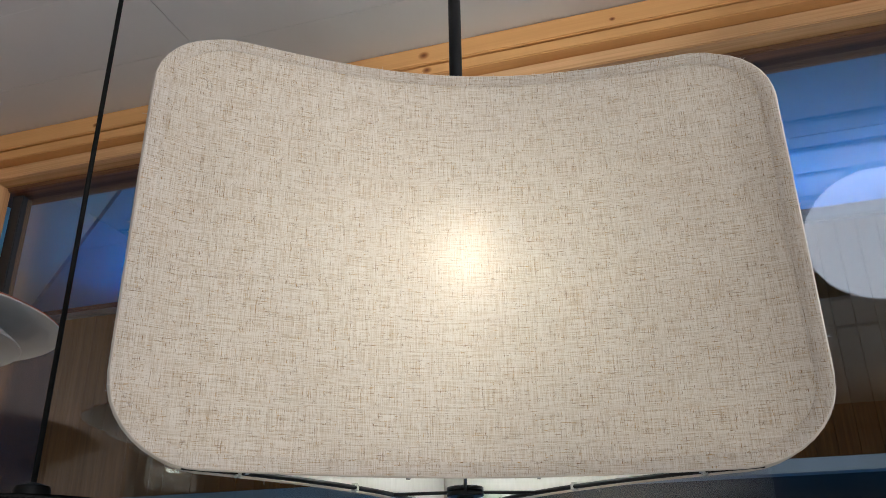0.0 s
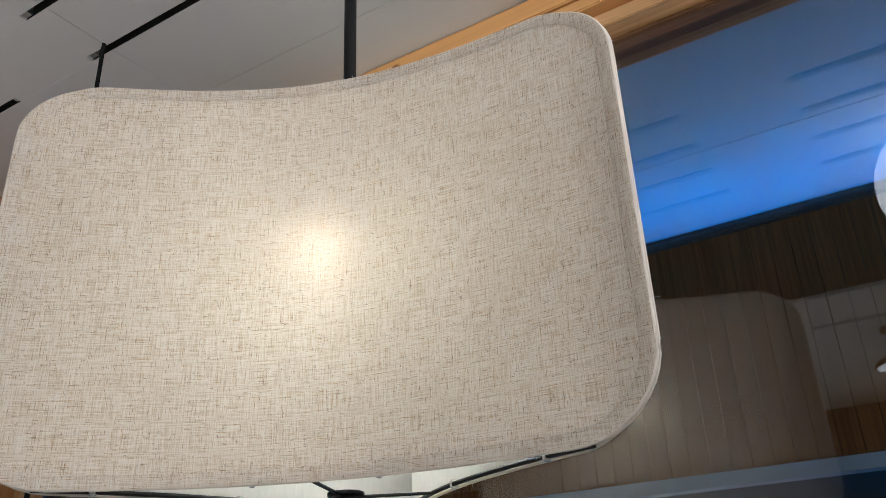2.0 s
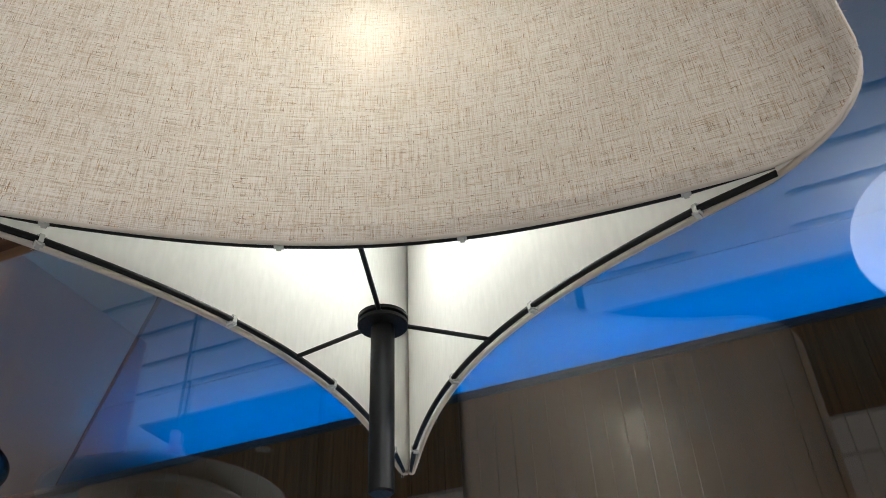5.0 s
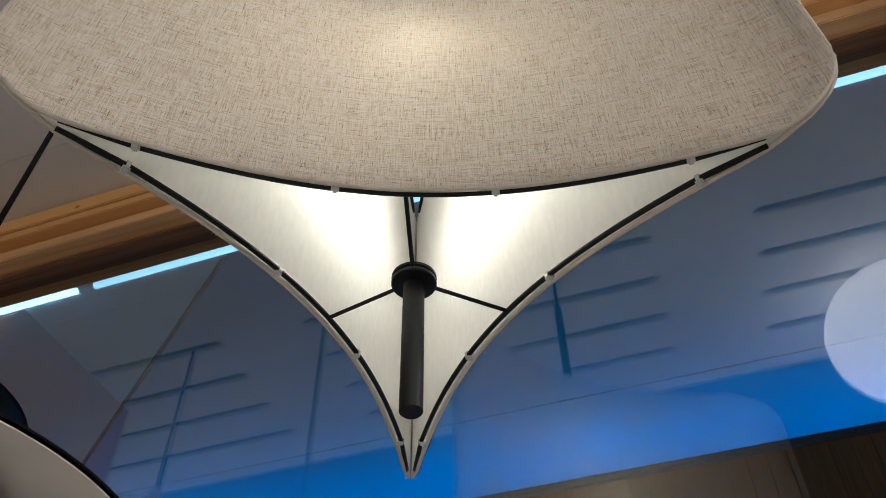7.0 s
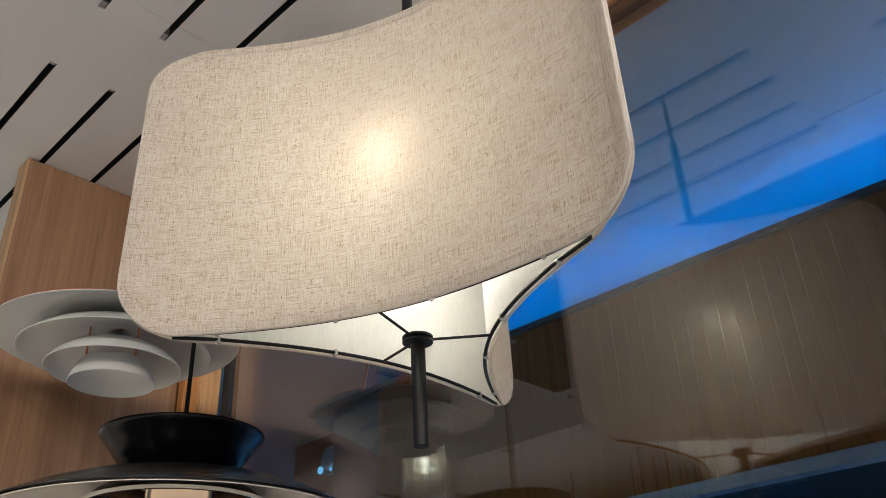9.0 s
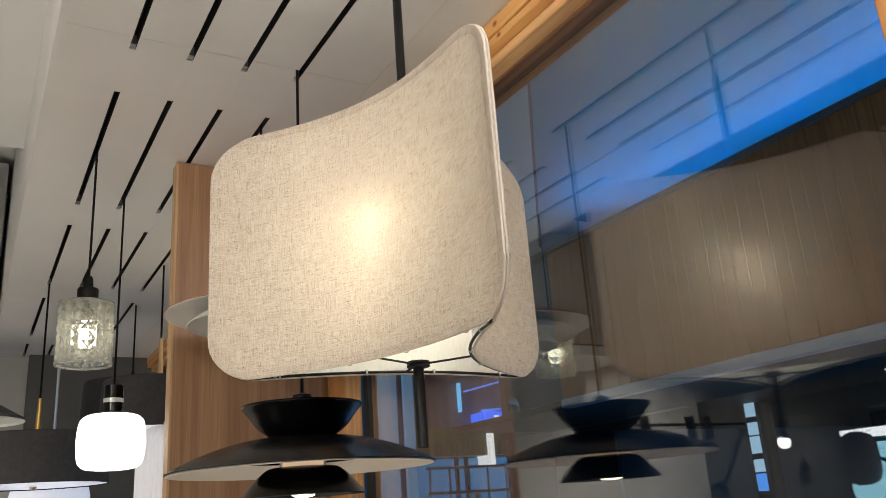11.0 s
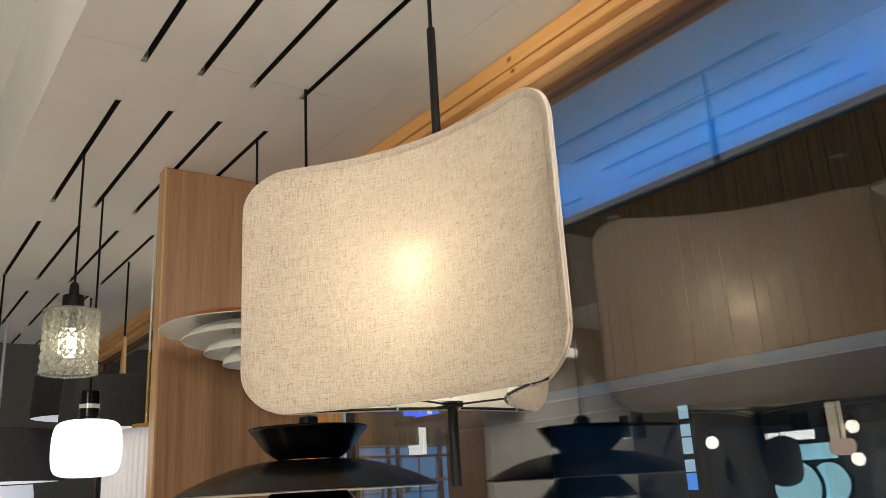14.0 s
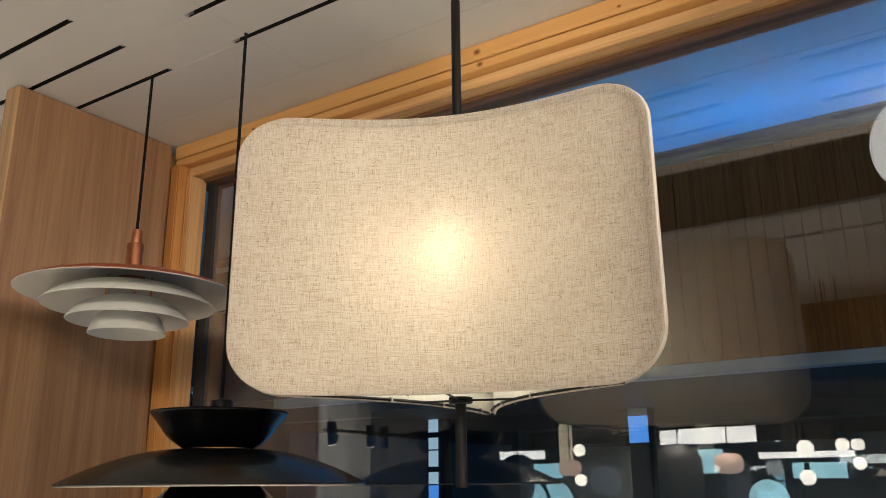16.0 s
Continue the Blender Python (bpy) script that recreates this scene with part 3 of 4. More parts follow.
def hem_strip(k, inset0, inset1, off):
    bm = bmesh.new()
    uv = bm.loops.layers.uv.new("metres")
    base = outline(inset0)
    zc = (Z0 + Z1) / 2
    def pull(t, z, d):
        w, h = HALF_W - CORNER, (Z1 - Z0) / 2 - CORNER
        px, pz = max(-w, min(w, t)), max(-h, min(h, z - zc))
        dx, dz = t - px, z - zc - pz
        l = math.hypot(dx, dz)
        return (t - dx / l * d, z - dz / l * d)
    inner = [pull(t, z, inset1 - inset0) for t, z in base]
    va = [bm.verts.new(panel_point(k, t, z, off)) for t, z in base]
    vb = [bm.verts.new(panel_point(k, t, z, off)) for t, z in inner]
    vc = [bm.verts.new(panel_point(k, t, z, 0.0002)) for t, z in [pull(t, z, inset1 - inset0 + 0.0006) for t, z in base]]
    m = len(base)
    for i in range(m):
        j = (i + 1) % m
        for (p, q), (P, Q) in (((va, vb), (base, inner)), ((vb, vc), (inner, inner))):
            f = bm.faces.new((p[i], p[j], q[j], q[i]))
            for lp, c in zip(f.loops, (P[i], P[j], Q[j], Q[i])):
                lp[uv].uv = (c[0] + k * 2.1 + 9, c[1])
    return bm


def linen_pendant():
    lamp = thing("pendant_lamp", (CX, CY, CEIL), "lit linen pendant lamp with three concave panels", "pendant lamp")
    for k in range(3):
        pn = part("fabric_panel", panel_sheet(k, 0.0, 0.0), M_LINEN, lamp, "natural slubbed linen panel with rounded corners", 180)
        part("lining", panel_sheet(k, 0.003, -0.0022), M_LINING, pn, "smooth white lining", 180)
        part("hem", hem_strip(k, 0.0, 0.0118, 0.0007), M_HEM, pn, "stitched linen hem", 180)
        part("piping", sweep([panel_point(k, t, z, -0.0014) for t, z in outline(0.0005)], 0.0019, 6, True), M_HEM, pn, "", 180)
        # stitches along the upright hems and the corners
        bm = bmesh.new()
        o = outline(0.0125)
        for i in range(0, len(o) - 1):
            (ta, za), (tb, zb) = o[i], o[(i + 1) % len(o)]
            if abs(tb - ta) > 0.02:
                continue
            d = math.hypot(tb - ta, zb - za)
            for s in range(max(1, int(d / 0.0042))):
                q = s * 0.0042 / d
                if q > 0.99:
                    continue
                a = panel_point(k, ta + (tb - ta) * q, za + (zb - za) * q, 0.0012)
                q2 = min(1, q + 0.0028 / d)
                b = panel_point(k, ta + (tb - ta) * q2, za + (zb - za) * q2, 0.0012)
                if (b - a).length > 1e-4:
                    rod(bm, a, b, 0.00035, 4, False)
        part("stitching", bm, M_HEM, pn)
        # frayed fibres at the rim
        bm = bmesh.new()
        rnd = random.Random(40 + k)
        for t, z in outline(0.0):
            for _ in range(4):
                tt, zz = t + rnd.uniform(-.006, .006), z + rnd.uniform(-.006, .006)
                w, h, zc = HALF_W - CORNER, (Z1 - Z0) / 2 - CORNER, (Z0 + Z1) / 2
                px, pz = max(-w, min(w, tt)), max(-h, min(h, zz - zc))
                l = math.hypot(tt - px, zz - zc - pz)
                if l < 0.03:
                    continue
                ux, uz = (tt - px) / l, (zz - zc - pz) / l
                bx, bz = px + ux * (CORNER - 0.001), pz + zc + uz * (CORNER - 0.001)
                ln = rnd.uniform(0.0006, 0.0018) if rnd.random() < 0.985 else rnd.uniform(0.003, 0.006)
                e = panel_point(k, bx + ux * ln + rnd.uniform(-.0015, .0015), bz + uz * ln + rnd.uniform(-.0015, .0015), rnd.uniform(-.001, .002))
                rod(bm, panel_point(k, bx, bz, 0), e, 0.00022, 3, False)
        tagged(part("frayed_threads", bm, M_HEM, pn), kind="stuff")
        # wire ring, top and bottom
        for z in (Z0 + 0.0025, Z1 - 0.0105):
            wire = part("frame_wire", sweep([panel_point(k, t, z, -0.0068 + 0.0040 * max(0, (abs(t) - 0.19) / 0.048)) for t in [(-0.238 + 0.476 * i / 48) for i in range(49)]], 0.0023, 8), M_BLACK, lamp, "thin black wire rim", 180)
            for tt in (-0.190, -0.057, 0.057, 0.190):
                c = panel_point(k, tt, z, -0.0050)
                d = panel_point(k, tt + 0.004, z, -0.0050) - c
                q = d.to_track_quat("X", "Z").to_matrix().to_4x4()
                bm = bmesh.new()
                bmesh.ops.create_cube(bm, size=1, matrix=Matrix.Translation(c) @ q @ Matrix.Diagonal((0.006, 0.0085, 0.0085, 1)))
                bmesh.ops.bevel(bm, geom=bm.edges[:], offset=0.0015, segments=2, affect="EDGES")
                part("clip", bm, M_CHROME, wire, "small clear clip")
            a = FACE + ARM_TURN + k * radians(120)
            n = Vector((math.cos(a), math.sin(a), 0))
            part("arm", rodded(Vector((CX, CY, z - (0.0035 if z < 2 else 0))) + n * 0.012, Vector((CX, CY, z)) + n * 0.0865, 0.0017, 10), M_BLACK, lamp)
    zb, zt = Z0 - 0.0012, Z1 - 0.0105
    for z in (zb, zt):
        part("hub", turned((CX, CY, z), [(0, -0.0045), (0.017, -0.0045), (0.018, -0.0038), (0.018, -0.0012), (0.0135, -0.0006), (0.0135, 0.0006), (0.018, 0.0012), (0.018, 0.0038), (0.017, 0.0045), (0, 0.0045)], 40), M_BLACK, lamp, "black disc hub", 30)
    part("handle_tube", turned((CX, CY, 0), [(0, 1.627), (0.0072, 1.627), (0.0084, 1.6282), (0.0084, 1.748), (0, 1.748)], 32), M_BLACK, lamp, "black tube hanging below the hub", 30)
    part("sleeve", turned((CX, CY, 0), [(0.0078, 2.17), (0.0078, 2.434), (0.0066, 2.438), (0, 2.438)], 24), M_BLACK, lamp, "black metal sleeve", 30)
    part("stem", rodded((CX, CY, 2.437), (CX, CY, CEIL), 0.0036), M_BLACK, lamp)
    # three unseen bulbs on short bent arms, one facing each panel for its glow
    for k in range(3):
        a = FACE + k * radians(120)
        # reach set to brighten each panel's hot spot and its reflection
        reach = (0.040, 0.056, 0.046)[k]
        bx, by = CX + reach * math.cos(a), CY + reach * math.sin(a)
        part("socket", turned((bx, by, 0), [(0, 1.996), (0.011, 1.996), (0.0125, 2.0), (0.0125, 2.045), (0.006, 2.053), (0, 2.055)], 20), M_BLACK, lamp, "", 30)
        part("socket_arm", sweep([(bx, by, 2.053), (bx, by, 2.085), (CX + (bx - CX) * 0.45, CY + (by - CY) * 0.45, 2.125), (CX, CY, 2.165)], 0.003, 8), M_BLACK, lamp, "", 180)
        part("bulb", turned((bx, by, 0), smoothstep_curve([(0.0005, 1.937), (0.012, 1.941), (0.0198, 1.958), (0.017, 1.977), (0.0105, 1.99), (0.0102, 1.997)], 5), 24), M_SHADE_BULB, lamp, "round glowing bulb", 180)
    return lamp


linen_pendant()


# ---- black three-tier pendant ----
def black_pendant(x=-0.757, y=0.803):
    lamp = thing("pendant_lamp", (x, y, CEIL), "black lacquered three-tier pendant lamp, lit underneath", "pendant lamp")
    c = (x, y, 0)
    part("cord", rodded((x, y, 1.79), (x, y, CEIL + 0.02), 0.0034), M_CORD, lamp)
    part("neck", turned(c, [(0, 1.790), (0.006, 1.790), (0.019, 1.786), (0.0205, 1.782), (0.0205, 1.762), (0, 1.762)], 32), M_BLACK, lamp, "", 30)
    part("cup", turned(c, smoothstep_curve([(0.002, 1.763), (0.112, 1.764), (0.122, 1.763), (0.123, 1.7595), (0.110, 1.744), (0.092, 1.720), (0.070, 1.703), (0.062, 1.6985)], 4) + [(0.002, 1.6985)], 72), M_BLACK_SATIN, lamp, "black bowl-shaped top tier", 40)
    curve = smoothstep_curve([(0.058, 1.6975), (0.075, 1.6972), (0.11, 1.694), (0.16, 1.683), (0.21, 1.666), (0.25, 1.648), (0.271, 1.637)], 5)
    part("shade", shell(c, curve, 0.0018, 96), M_BLACK_SATIN, lamp, "wide black domed shade", 40)
    inner = [(r - 0.003, z - 0.0035) for r, z in curve]
    part("shade_lining", shell(c, inner, 0.001, 96), M_WARMWHITE, lamp, "warm white inside of the shade", 40)
    dish = smoothstep_curve([(0.060, 1.688), (0.085, 1.687), (0.108, 1.680), (0.124, 1.668), (0.132, 1.655)], 5)
    part("inner_dish", shell(c, dish, 0.0016, 72), M_BLACK_SATIN, lamp, "black dish under the wide shade", 40)
    part("dish_ring", turned(c, [(0.133, 1.6545), (0.1375, 1.656), (0.1375, 1.659), (0.133, 1.6575)], 72, True), M_WARMWHITE, lamp, "", 40)
    low = smoothstep_curve([(0.052, 1.640), (0.072, 1.637), (0.092, 1.622), (0.110, 1.603), (0.125, 1.584)], 5)
    part("lower_shade", shell(c, low, 0.0018, 72), M_BLACK_SATIN, lamp, "black lower dome", 40)
    for k in range(3):
        a = radians(40 + 120 * k)
        px, py = x + 0.05 * math.cos(a), y + 0.05 * math.sin(a)
        part("strut", rodded((px, py, 1.636), (px, py, 1.70), 0.003, 8), M_CHROME, lamp, "bright metal strut")
    # added tube; its glow stands in for the bulb's light on the reflector
    part("reflector_glow_tube", turned(c, [(0.043, 1.634), (0.0455, 1.634), (0.0455, 1.692), (0.043, 1.692)], 48, True), M_PEACH, lamp, "added tube glowing peach in place of the lit inner reflector", 30)
    part("bulb", turned(c, smoothstep_curve([(0.001, 1.580), (0.02, 1.583), (0.033, 1.600), (0.028, 1.622), (0.014, 1.632)], 5), 28), M_LED, lamp, "glowing bulb", 180)
    return lamp


black_pendant()


# ---- copper-red and white layered pendant ----
def red_pendant(x=-1.085, y=0.818):
    lamp = thing("pendant_lamp", (x, y, CEIL), "layered white pendant lamp with a copper-red top shade", "pendant lamp")
    c = (x, y, 0)
    part("cord", rodded((x, y, 2.178), (x, y, CEIL + 0.02), 0.0032), M_CORD, lamp)
    part("neck", turned(c, [(0, 2.181), (0.0095, 2.181), (0.0105, 2.179), (0.0105, 2.150), (0.0162, 2.149), (0.0172, 2.147), (0.0172, 2.084), (0.0185, 2.078), (0, 2.078)], 32), M_COPPER, lamp, "brushed copper neck", 30)
    part("collar", turned(c, [(0, 2.080), (0.046, 2.0785), (0.049, 2.0765), (0.049, 2.0735), (0, 2.0735)], 48), M_RED, lamp, "", 30)
    top = smoothstep_curve([(0.03, 2.0745), (0.075, 2.0725), (0.125, 2.067), (0.175, 2.058), (0.21, 2.047), (0.232, 2.037)], 5)
    part("top_shade", shell(c, top, 0.0008, 96), M_RED, lamp, "copper-red lacquered top shade", 40)
    part("top_lining", shell(c, [(r + 0.0003, z - 0.0017) for r, z in top], 0.0014, 96), M_LAMPWHITE, lamp, "white inside of the top shade", 40)
    second = smoothstep_curve([(0.020, 2.056), (0.070, 2.0535), (0.118, 2.044), (0.152, 2.030), (0.180, 2.008)], 5)
    part("shade", shell(c, second, 0.0016, 80), M_LAMPWHITE, lamp, "", 40)
    third = smoothstep_curve([(0.020, 2.030), (0.050, 2.026), (0.082, 2.015), (0.108, 1.999), (0.1265, 1.976)], 5)
    part("shade", shell(c, third, 0.0016, 80), M_LAMPWHITE, lamp, "", 40)
    low = smoothstep_curve([(0.018, 2.000), (0.048, 1.996), (0.066, 1.982), (0.074, 1.965), (0.080, 1.948)], 5)
    part("shade", shell(c, low, 0.0016, 64), M_LAMPWHITE, lamp, "", 40)
    for k in range(3):
        a = radians(20 + 120 * k)
        px, py = x + 0.046 * math.cos(a), y + 0.055 * math.sin(a)
        part("strut", rodded((px, py, 1.997), (px, py, 2.072), 0.0022, 8), M_COPPER, lamp, "copper strut")
    return lamp


red_pendant()


# ---- cut-crystal pendant ----
def crystal_pendant(x=-1.391, y=0.444):
    lamp = thing("pendant_lamp", (x, y, CEIL), "cut-crystal cylinder pendant lamp with a black cap, lit", "pendant lamp")
    c = (x, y, 0)
    part("cord", rodded((x, y, 2.19), (x, y, CEIL + 0.02), 0.0032), M_CORD, lamp)
    part("cap", turned(c, [(0, 2.195), (0.007, 2.195), (0.011, 2.188), (0.013, 2.165), (0.0135, 2.162), (0.025, 2.160), (0.0265, 2.157), (0.0265, 2.118), (0, 2.118)], 32), M_BLACK, lamp, "", 30)
    bm = bmesh.new()
    seg, rows, r, zb, zt = 20, 6, 0.0665, 1.962, 2.112
    def at(i, j, rr):
        a = 2 * math.pi * i / seg
        return (x + rr * math.cos(a), y + rr * math.sin(a), zb + (zt - zb) * j / rows)
    v = {(i, j): bm.verts.new(at(i, j, r)) for i in range(seg) for j in range(rows + 1)}
    for i in range(seg):
        for j in range(rows):
            q = [v[i, j], v[(i + 1) % seg, j], v[(i + 1) % seg, j + 1], v[i, j + 1]]
            apex = bm.verts.new(at(i + 0.5, j + 0.5, r + 0.0042))
            for a, b in zip(q, q[1:] + q[:1]):
                bm.faces.new((a, b, apex))
    ri = 0.060
    inner = {(i, j): bm.verts.new(at(i, j, ri)) for i in range(seg) for j in (0, rows)}
    for i in range(seg):
        n = (i + 1) % seg
        bm.faces.new((inner[i, 0], inner[i, rows], inner[n, rows], inner[n, 0]))
        bm.faces.new([inner[i, 0], inner[n, 0], v[n, 0], v[i, 0]])
        bm.faces.new([inner[n, rows], inner[i, rows], v[i, rows], v[n, rows]])
    bmesh.ops.recalc_face_normals(bm, faces=bm.faces)
    part("crystal", bm, M_CRYSTAL, lamp, "faceted clear crystal cylinder")
    part("crystal_rim", turned(c, [(0.0645, 2.111), (0.070, 2.111), (0.0705, 2.114), (0.070, 2.119), (0.02, 2.120), (0.02, 2.117), (0.064, 2.116)], 56, True), M_CRYSTAL, lamp, "", 30)
    part("crystal_rim", turned(c, [(0.0645, 1.963), (0.070, 1.963), (0.0705, 1.958), (0.069, 1.954), (0.0645, 1.954)], 56, True), M_CRYSTAL, lamp, "", 30)
    part("bulb", turned(c, smoothstep_curve([(0.001, 2.008), (0.012, 2.011), (0.0185, 2.028), (0.015, 2.048), (0.0115, 2.062)], 5), 24), M_BULB, lamp, "glowing bulb", 180)
    part("socket", turned(c, [(0, 2.060), (0.0125, 2.060), (0.0135, 2.064), (0.0135, 2.118), (0, 2.118)], 20), M_BLACK, lamp, "", 30)
    return lamp


crystal_pendant()


# ---- small opal pendant ----
def opal_pendant(x=-1.689, y=0.564):
    lamp = thing("pendant_lamp", (x, y, CEIL), "lit white opal glass pendant lamp with a black neck", "pendant lamp")
    c = (x, y, 0)
    part("cord", rodded((x, y, 1.95), (x, y, CEIL + 0.02), 0.0032), M_CORD, lamp)
    part("neck", turned(c, [(0, 1.953), (0.026, 1.953), (0.0275, 1.951), (0.0275, 1.878), (0.034, 1.874), (0.034, 1.868), (0, 1.868)], 40), M_BLACK_SATIN, lamp, "gloss black neck", 30)
    part("name_band", turned(c, [(0.0278, 1.902), (0.0281, 1.902), (0.0281, 1.914), (0.0278, 1.914)], 40, True), M_CHROME, lamp, "grey band on the neck", 30)
    prof = smoothstep_curve([(0.002, 1.711), (0.05, 1.712), (0.078, 1.720), (0.0905, 1.742), (0.0945, 1.79), (0.0905, 1.838), (0.078, 1.860), (0.05, 1.869), (0.002, 1.870)], 6)
    part("globe", turned(c, prof, 56), M_OPAL, lamp, "glowing white opal glass", 180)
    return lamp


opal_pendant()


# ---- downlights and added fill spotlights of the shop ----
def fill_spot(x, y, aim, watts, cone=104, top=None, drop=0.07):
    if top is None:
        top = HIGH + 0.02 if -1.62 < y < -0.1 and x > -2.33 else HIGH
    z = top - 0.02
    s = thing("fill_spotlight", (x, y, top), "unseen black cylindrical track spotlight, added as fill light", "spotlight", "track spotlights under the shop ceiling")
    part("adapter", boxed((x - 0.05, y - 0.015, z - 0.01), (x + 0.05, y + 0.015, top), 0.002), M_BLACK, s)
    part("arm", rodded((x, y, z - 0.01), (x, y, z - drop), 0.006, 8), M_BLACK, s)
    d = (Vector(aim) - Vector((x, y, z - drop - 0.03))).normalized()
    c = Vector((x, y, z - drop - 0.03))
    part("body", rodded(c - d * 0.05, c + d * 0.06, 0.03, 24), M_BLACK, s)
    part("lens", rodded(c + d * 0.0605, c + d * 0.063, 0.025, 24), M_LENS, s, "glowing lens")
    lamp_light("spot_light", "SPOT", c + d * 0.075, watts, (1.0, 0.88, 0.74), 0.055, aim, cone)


def downlight(x, y, aim, watts, cone=104):
    top = HIGH + 0.02 if -1.62 < y < -0.1 and x > -2.33 else HIGH
    s = thing("downlight", (x, y, top), "black recessed downlight flush with the ceiling, lit", "downlight", "recessed downlights in the shop ceiling")
    part("trim_ring", turned((x, y, top), [(0.036, -0.0005), (0.048, -0.0005), (0.047, -0.004), (0.038, -0.003)], 32, True), M_BLACK, s, "", 30)
    part("lens", turned((x, y, top), [(0, -0.001), (0.0355, -0.001), (0.0355, -0.0004), (0, -0.0004)], 28), M_LENS, s, "glowing lens")
    lamp_light("spot_light", "SPOT", (x, y, top - 0.012), watts, (1.0, 0.88, 0.74), 0.055, aim, cone)


for x, y, ax, ay, az in ((-0.9, -1.1, -0.8, -0.6, 0.0), (1.3, -1.4, 1.2, -1.0, 0.0), (-2.0, -0.8, -2.1, -0.5, 0.0), (-2.25, -1.7, -3.4, -0.9, 0.0), (1.15, -0.8, 0.9, -0.4, 0.0), (-1.2, -2.6, -1.2, -2.4, 0.0), (1.2, -2.8, 1.2, -2.4, 0.0), (-3.3, -2.3, -4.2, -2.7, 0.9)):
    downlight(x, y, (ax, ay, az), SPOT_W)
# wider unseen ones, added to brighten the hanging lamps and the head beam
for x, y, aim in ((0.92, -1.25, (-0.5, 0.7, 1.9)), (1.3, -1.8, (-0.3, 0.7, 1.9)), (2.2, -0.2, (0.0, 0.8, 1.9)), (1.0, -0.6, (-1.9, 0.5, 1.9))):
    fill_spot(x, y, aim, SPOT_WIDE, 110, None, 0.46)
# one more, added unseen under the lowered ceiling to brighten the shade's window side
fill_spot(1.45, 0.815, (-0.1, 0.86, 1.95), 62.0, 50, CEIL)


# ---- round opal globe close under the ceiling ----
def ceiling_globe(x=0.444, y=0.529):
    lamp = thing("ceiling_lamp", (x, y, CEIL), "large lit white opal globe close under the ceiling", "ceiling lamp")
    part("globe", turned((x, y, 2.402), [(0.163 * math.sin(radians(a)), -0.142 * math.cos(radians(a))) for a in range(0, 181, 6)], 56), M_GLOBE, lamp, "", 180)
    part("canopy", turned((x, y, CEIL), [(0, -0.03), (0.05, -0.03), (0.055, -0.025), (0.055, 0), (0, 0)], 40), M_LAMPWHITE, lamp, "", 30)


ceiling_globe()

# ---- planks of the cladding ----
rnd = random.Random(5)
plank_mesh = None
x = -3.275
while x < 5.9:
    if plank_mesh is None:
        ob = part("plank", boxed((0.0012, BOARD, 2.156), (0.0772, BOARD + 0.028, 3.115)), M_PLANK, clad)
        plank_mesh = ob.data
    else:
        ob = new("plank", plank_mesh)
        ob.parent = clad
        ob.matrix_parent_inverse = Matrix.Translation(-BASES[clad.name])
    ob.location = (x, rnd.uniform(0, 0.0025), 0)
    x += 0.0784


# ---- lamps beyond the partition ----
def drum_pendant(x, y, zb, zt, rb, rt, rod_mat, rod_len, label):
    lamp = thing("pendant_lamp", (x, y, CEIL), label, "pendant lamp", "drum pendants beyond the partition")
    c = (x, y, 0)
    part("cord", rodded((x, y, zt + rod_len), (x, y, CEIL + 0.02), 0.004), M_CORD, lamp)
    part("stem", turned(c, [(0, zt + rod_len), (0.007, zt + rod_len), (0.013, zt), (0, zt)], 20), rod_mat, lamp, "slim tapered stem", 30)
    curve = [(0.012, zt + 0.002), (rt - 0.02, zt + 0.001), (rt - 0.004, zt - 0.001), (rt, zt - 0.006), (rb, zb)]
    part("drum", shell(c, curve, 0.003, 72), M_FELT, lamp, "charcoal fabric drum shade", 30)
    part("diffuser", turned(c, [(0, zb + 0.006), (rb - 0.006, zb + 0.006), (rb - 0.006, zb + 0.002), (0, zb - 0.004)], 64), M_OPAL_SOFT, lamp, "glowing white diffuser disc", 30)
    part("knob", turned(c, [(0, zb - 0.012), (0.012, zb - 0.010), (0.014, zb - 0.004), (0, zb - 0.003)], 20), M_GOLD, lamp, "brass knob", 30)
    return lamp


drum_pendant(-2.81, 0.443, 1.738, 1.930, 0.277, 0.255, M_GOLD, 0.15, "wide charcoal drum pendant lamp with a brass stem")
drum_pendant(-2.40, 0.828, 1.900, 2.085, 0.215, 0.205, M_OAK_EDGE, 0.17, "charcoal drum pendant lamp with a pale wooden stem")
drum_pendant(-3.06, 0.834, 2.010, 2.190, 0.215, 0.205, M_BLACK, 0.05, "charcoal drum pendant lamp with a black stem")


def big_opal(x=-3.68, y=0.576):
    lamp = thing("pendant_lamp", (x, y, CEIL), "large milky opal glass pendant lamp on a grey stem", "pendant lamp")
    part("stem", rodded((x, y, 1.84), (x, y, CEIL + 0.02), 0.007), M_ALU, lamp)
    prof = smoothstep_curve([(0.002, 1.50), (0.10, 1.505), (0.165, 1.56), (0.186, 1.67), (0.165, 1.79), (0.10, 1.84), (0.002, 1.845)], 6)
    part("globe", turned((x, y, 0), prof, 48), M_OPAL_SOFT, lamp, "milky opal glass", 180)


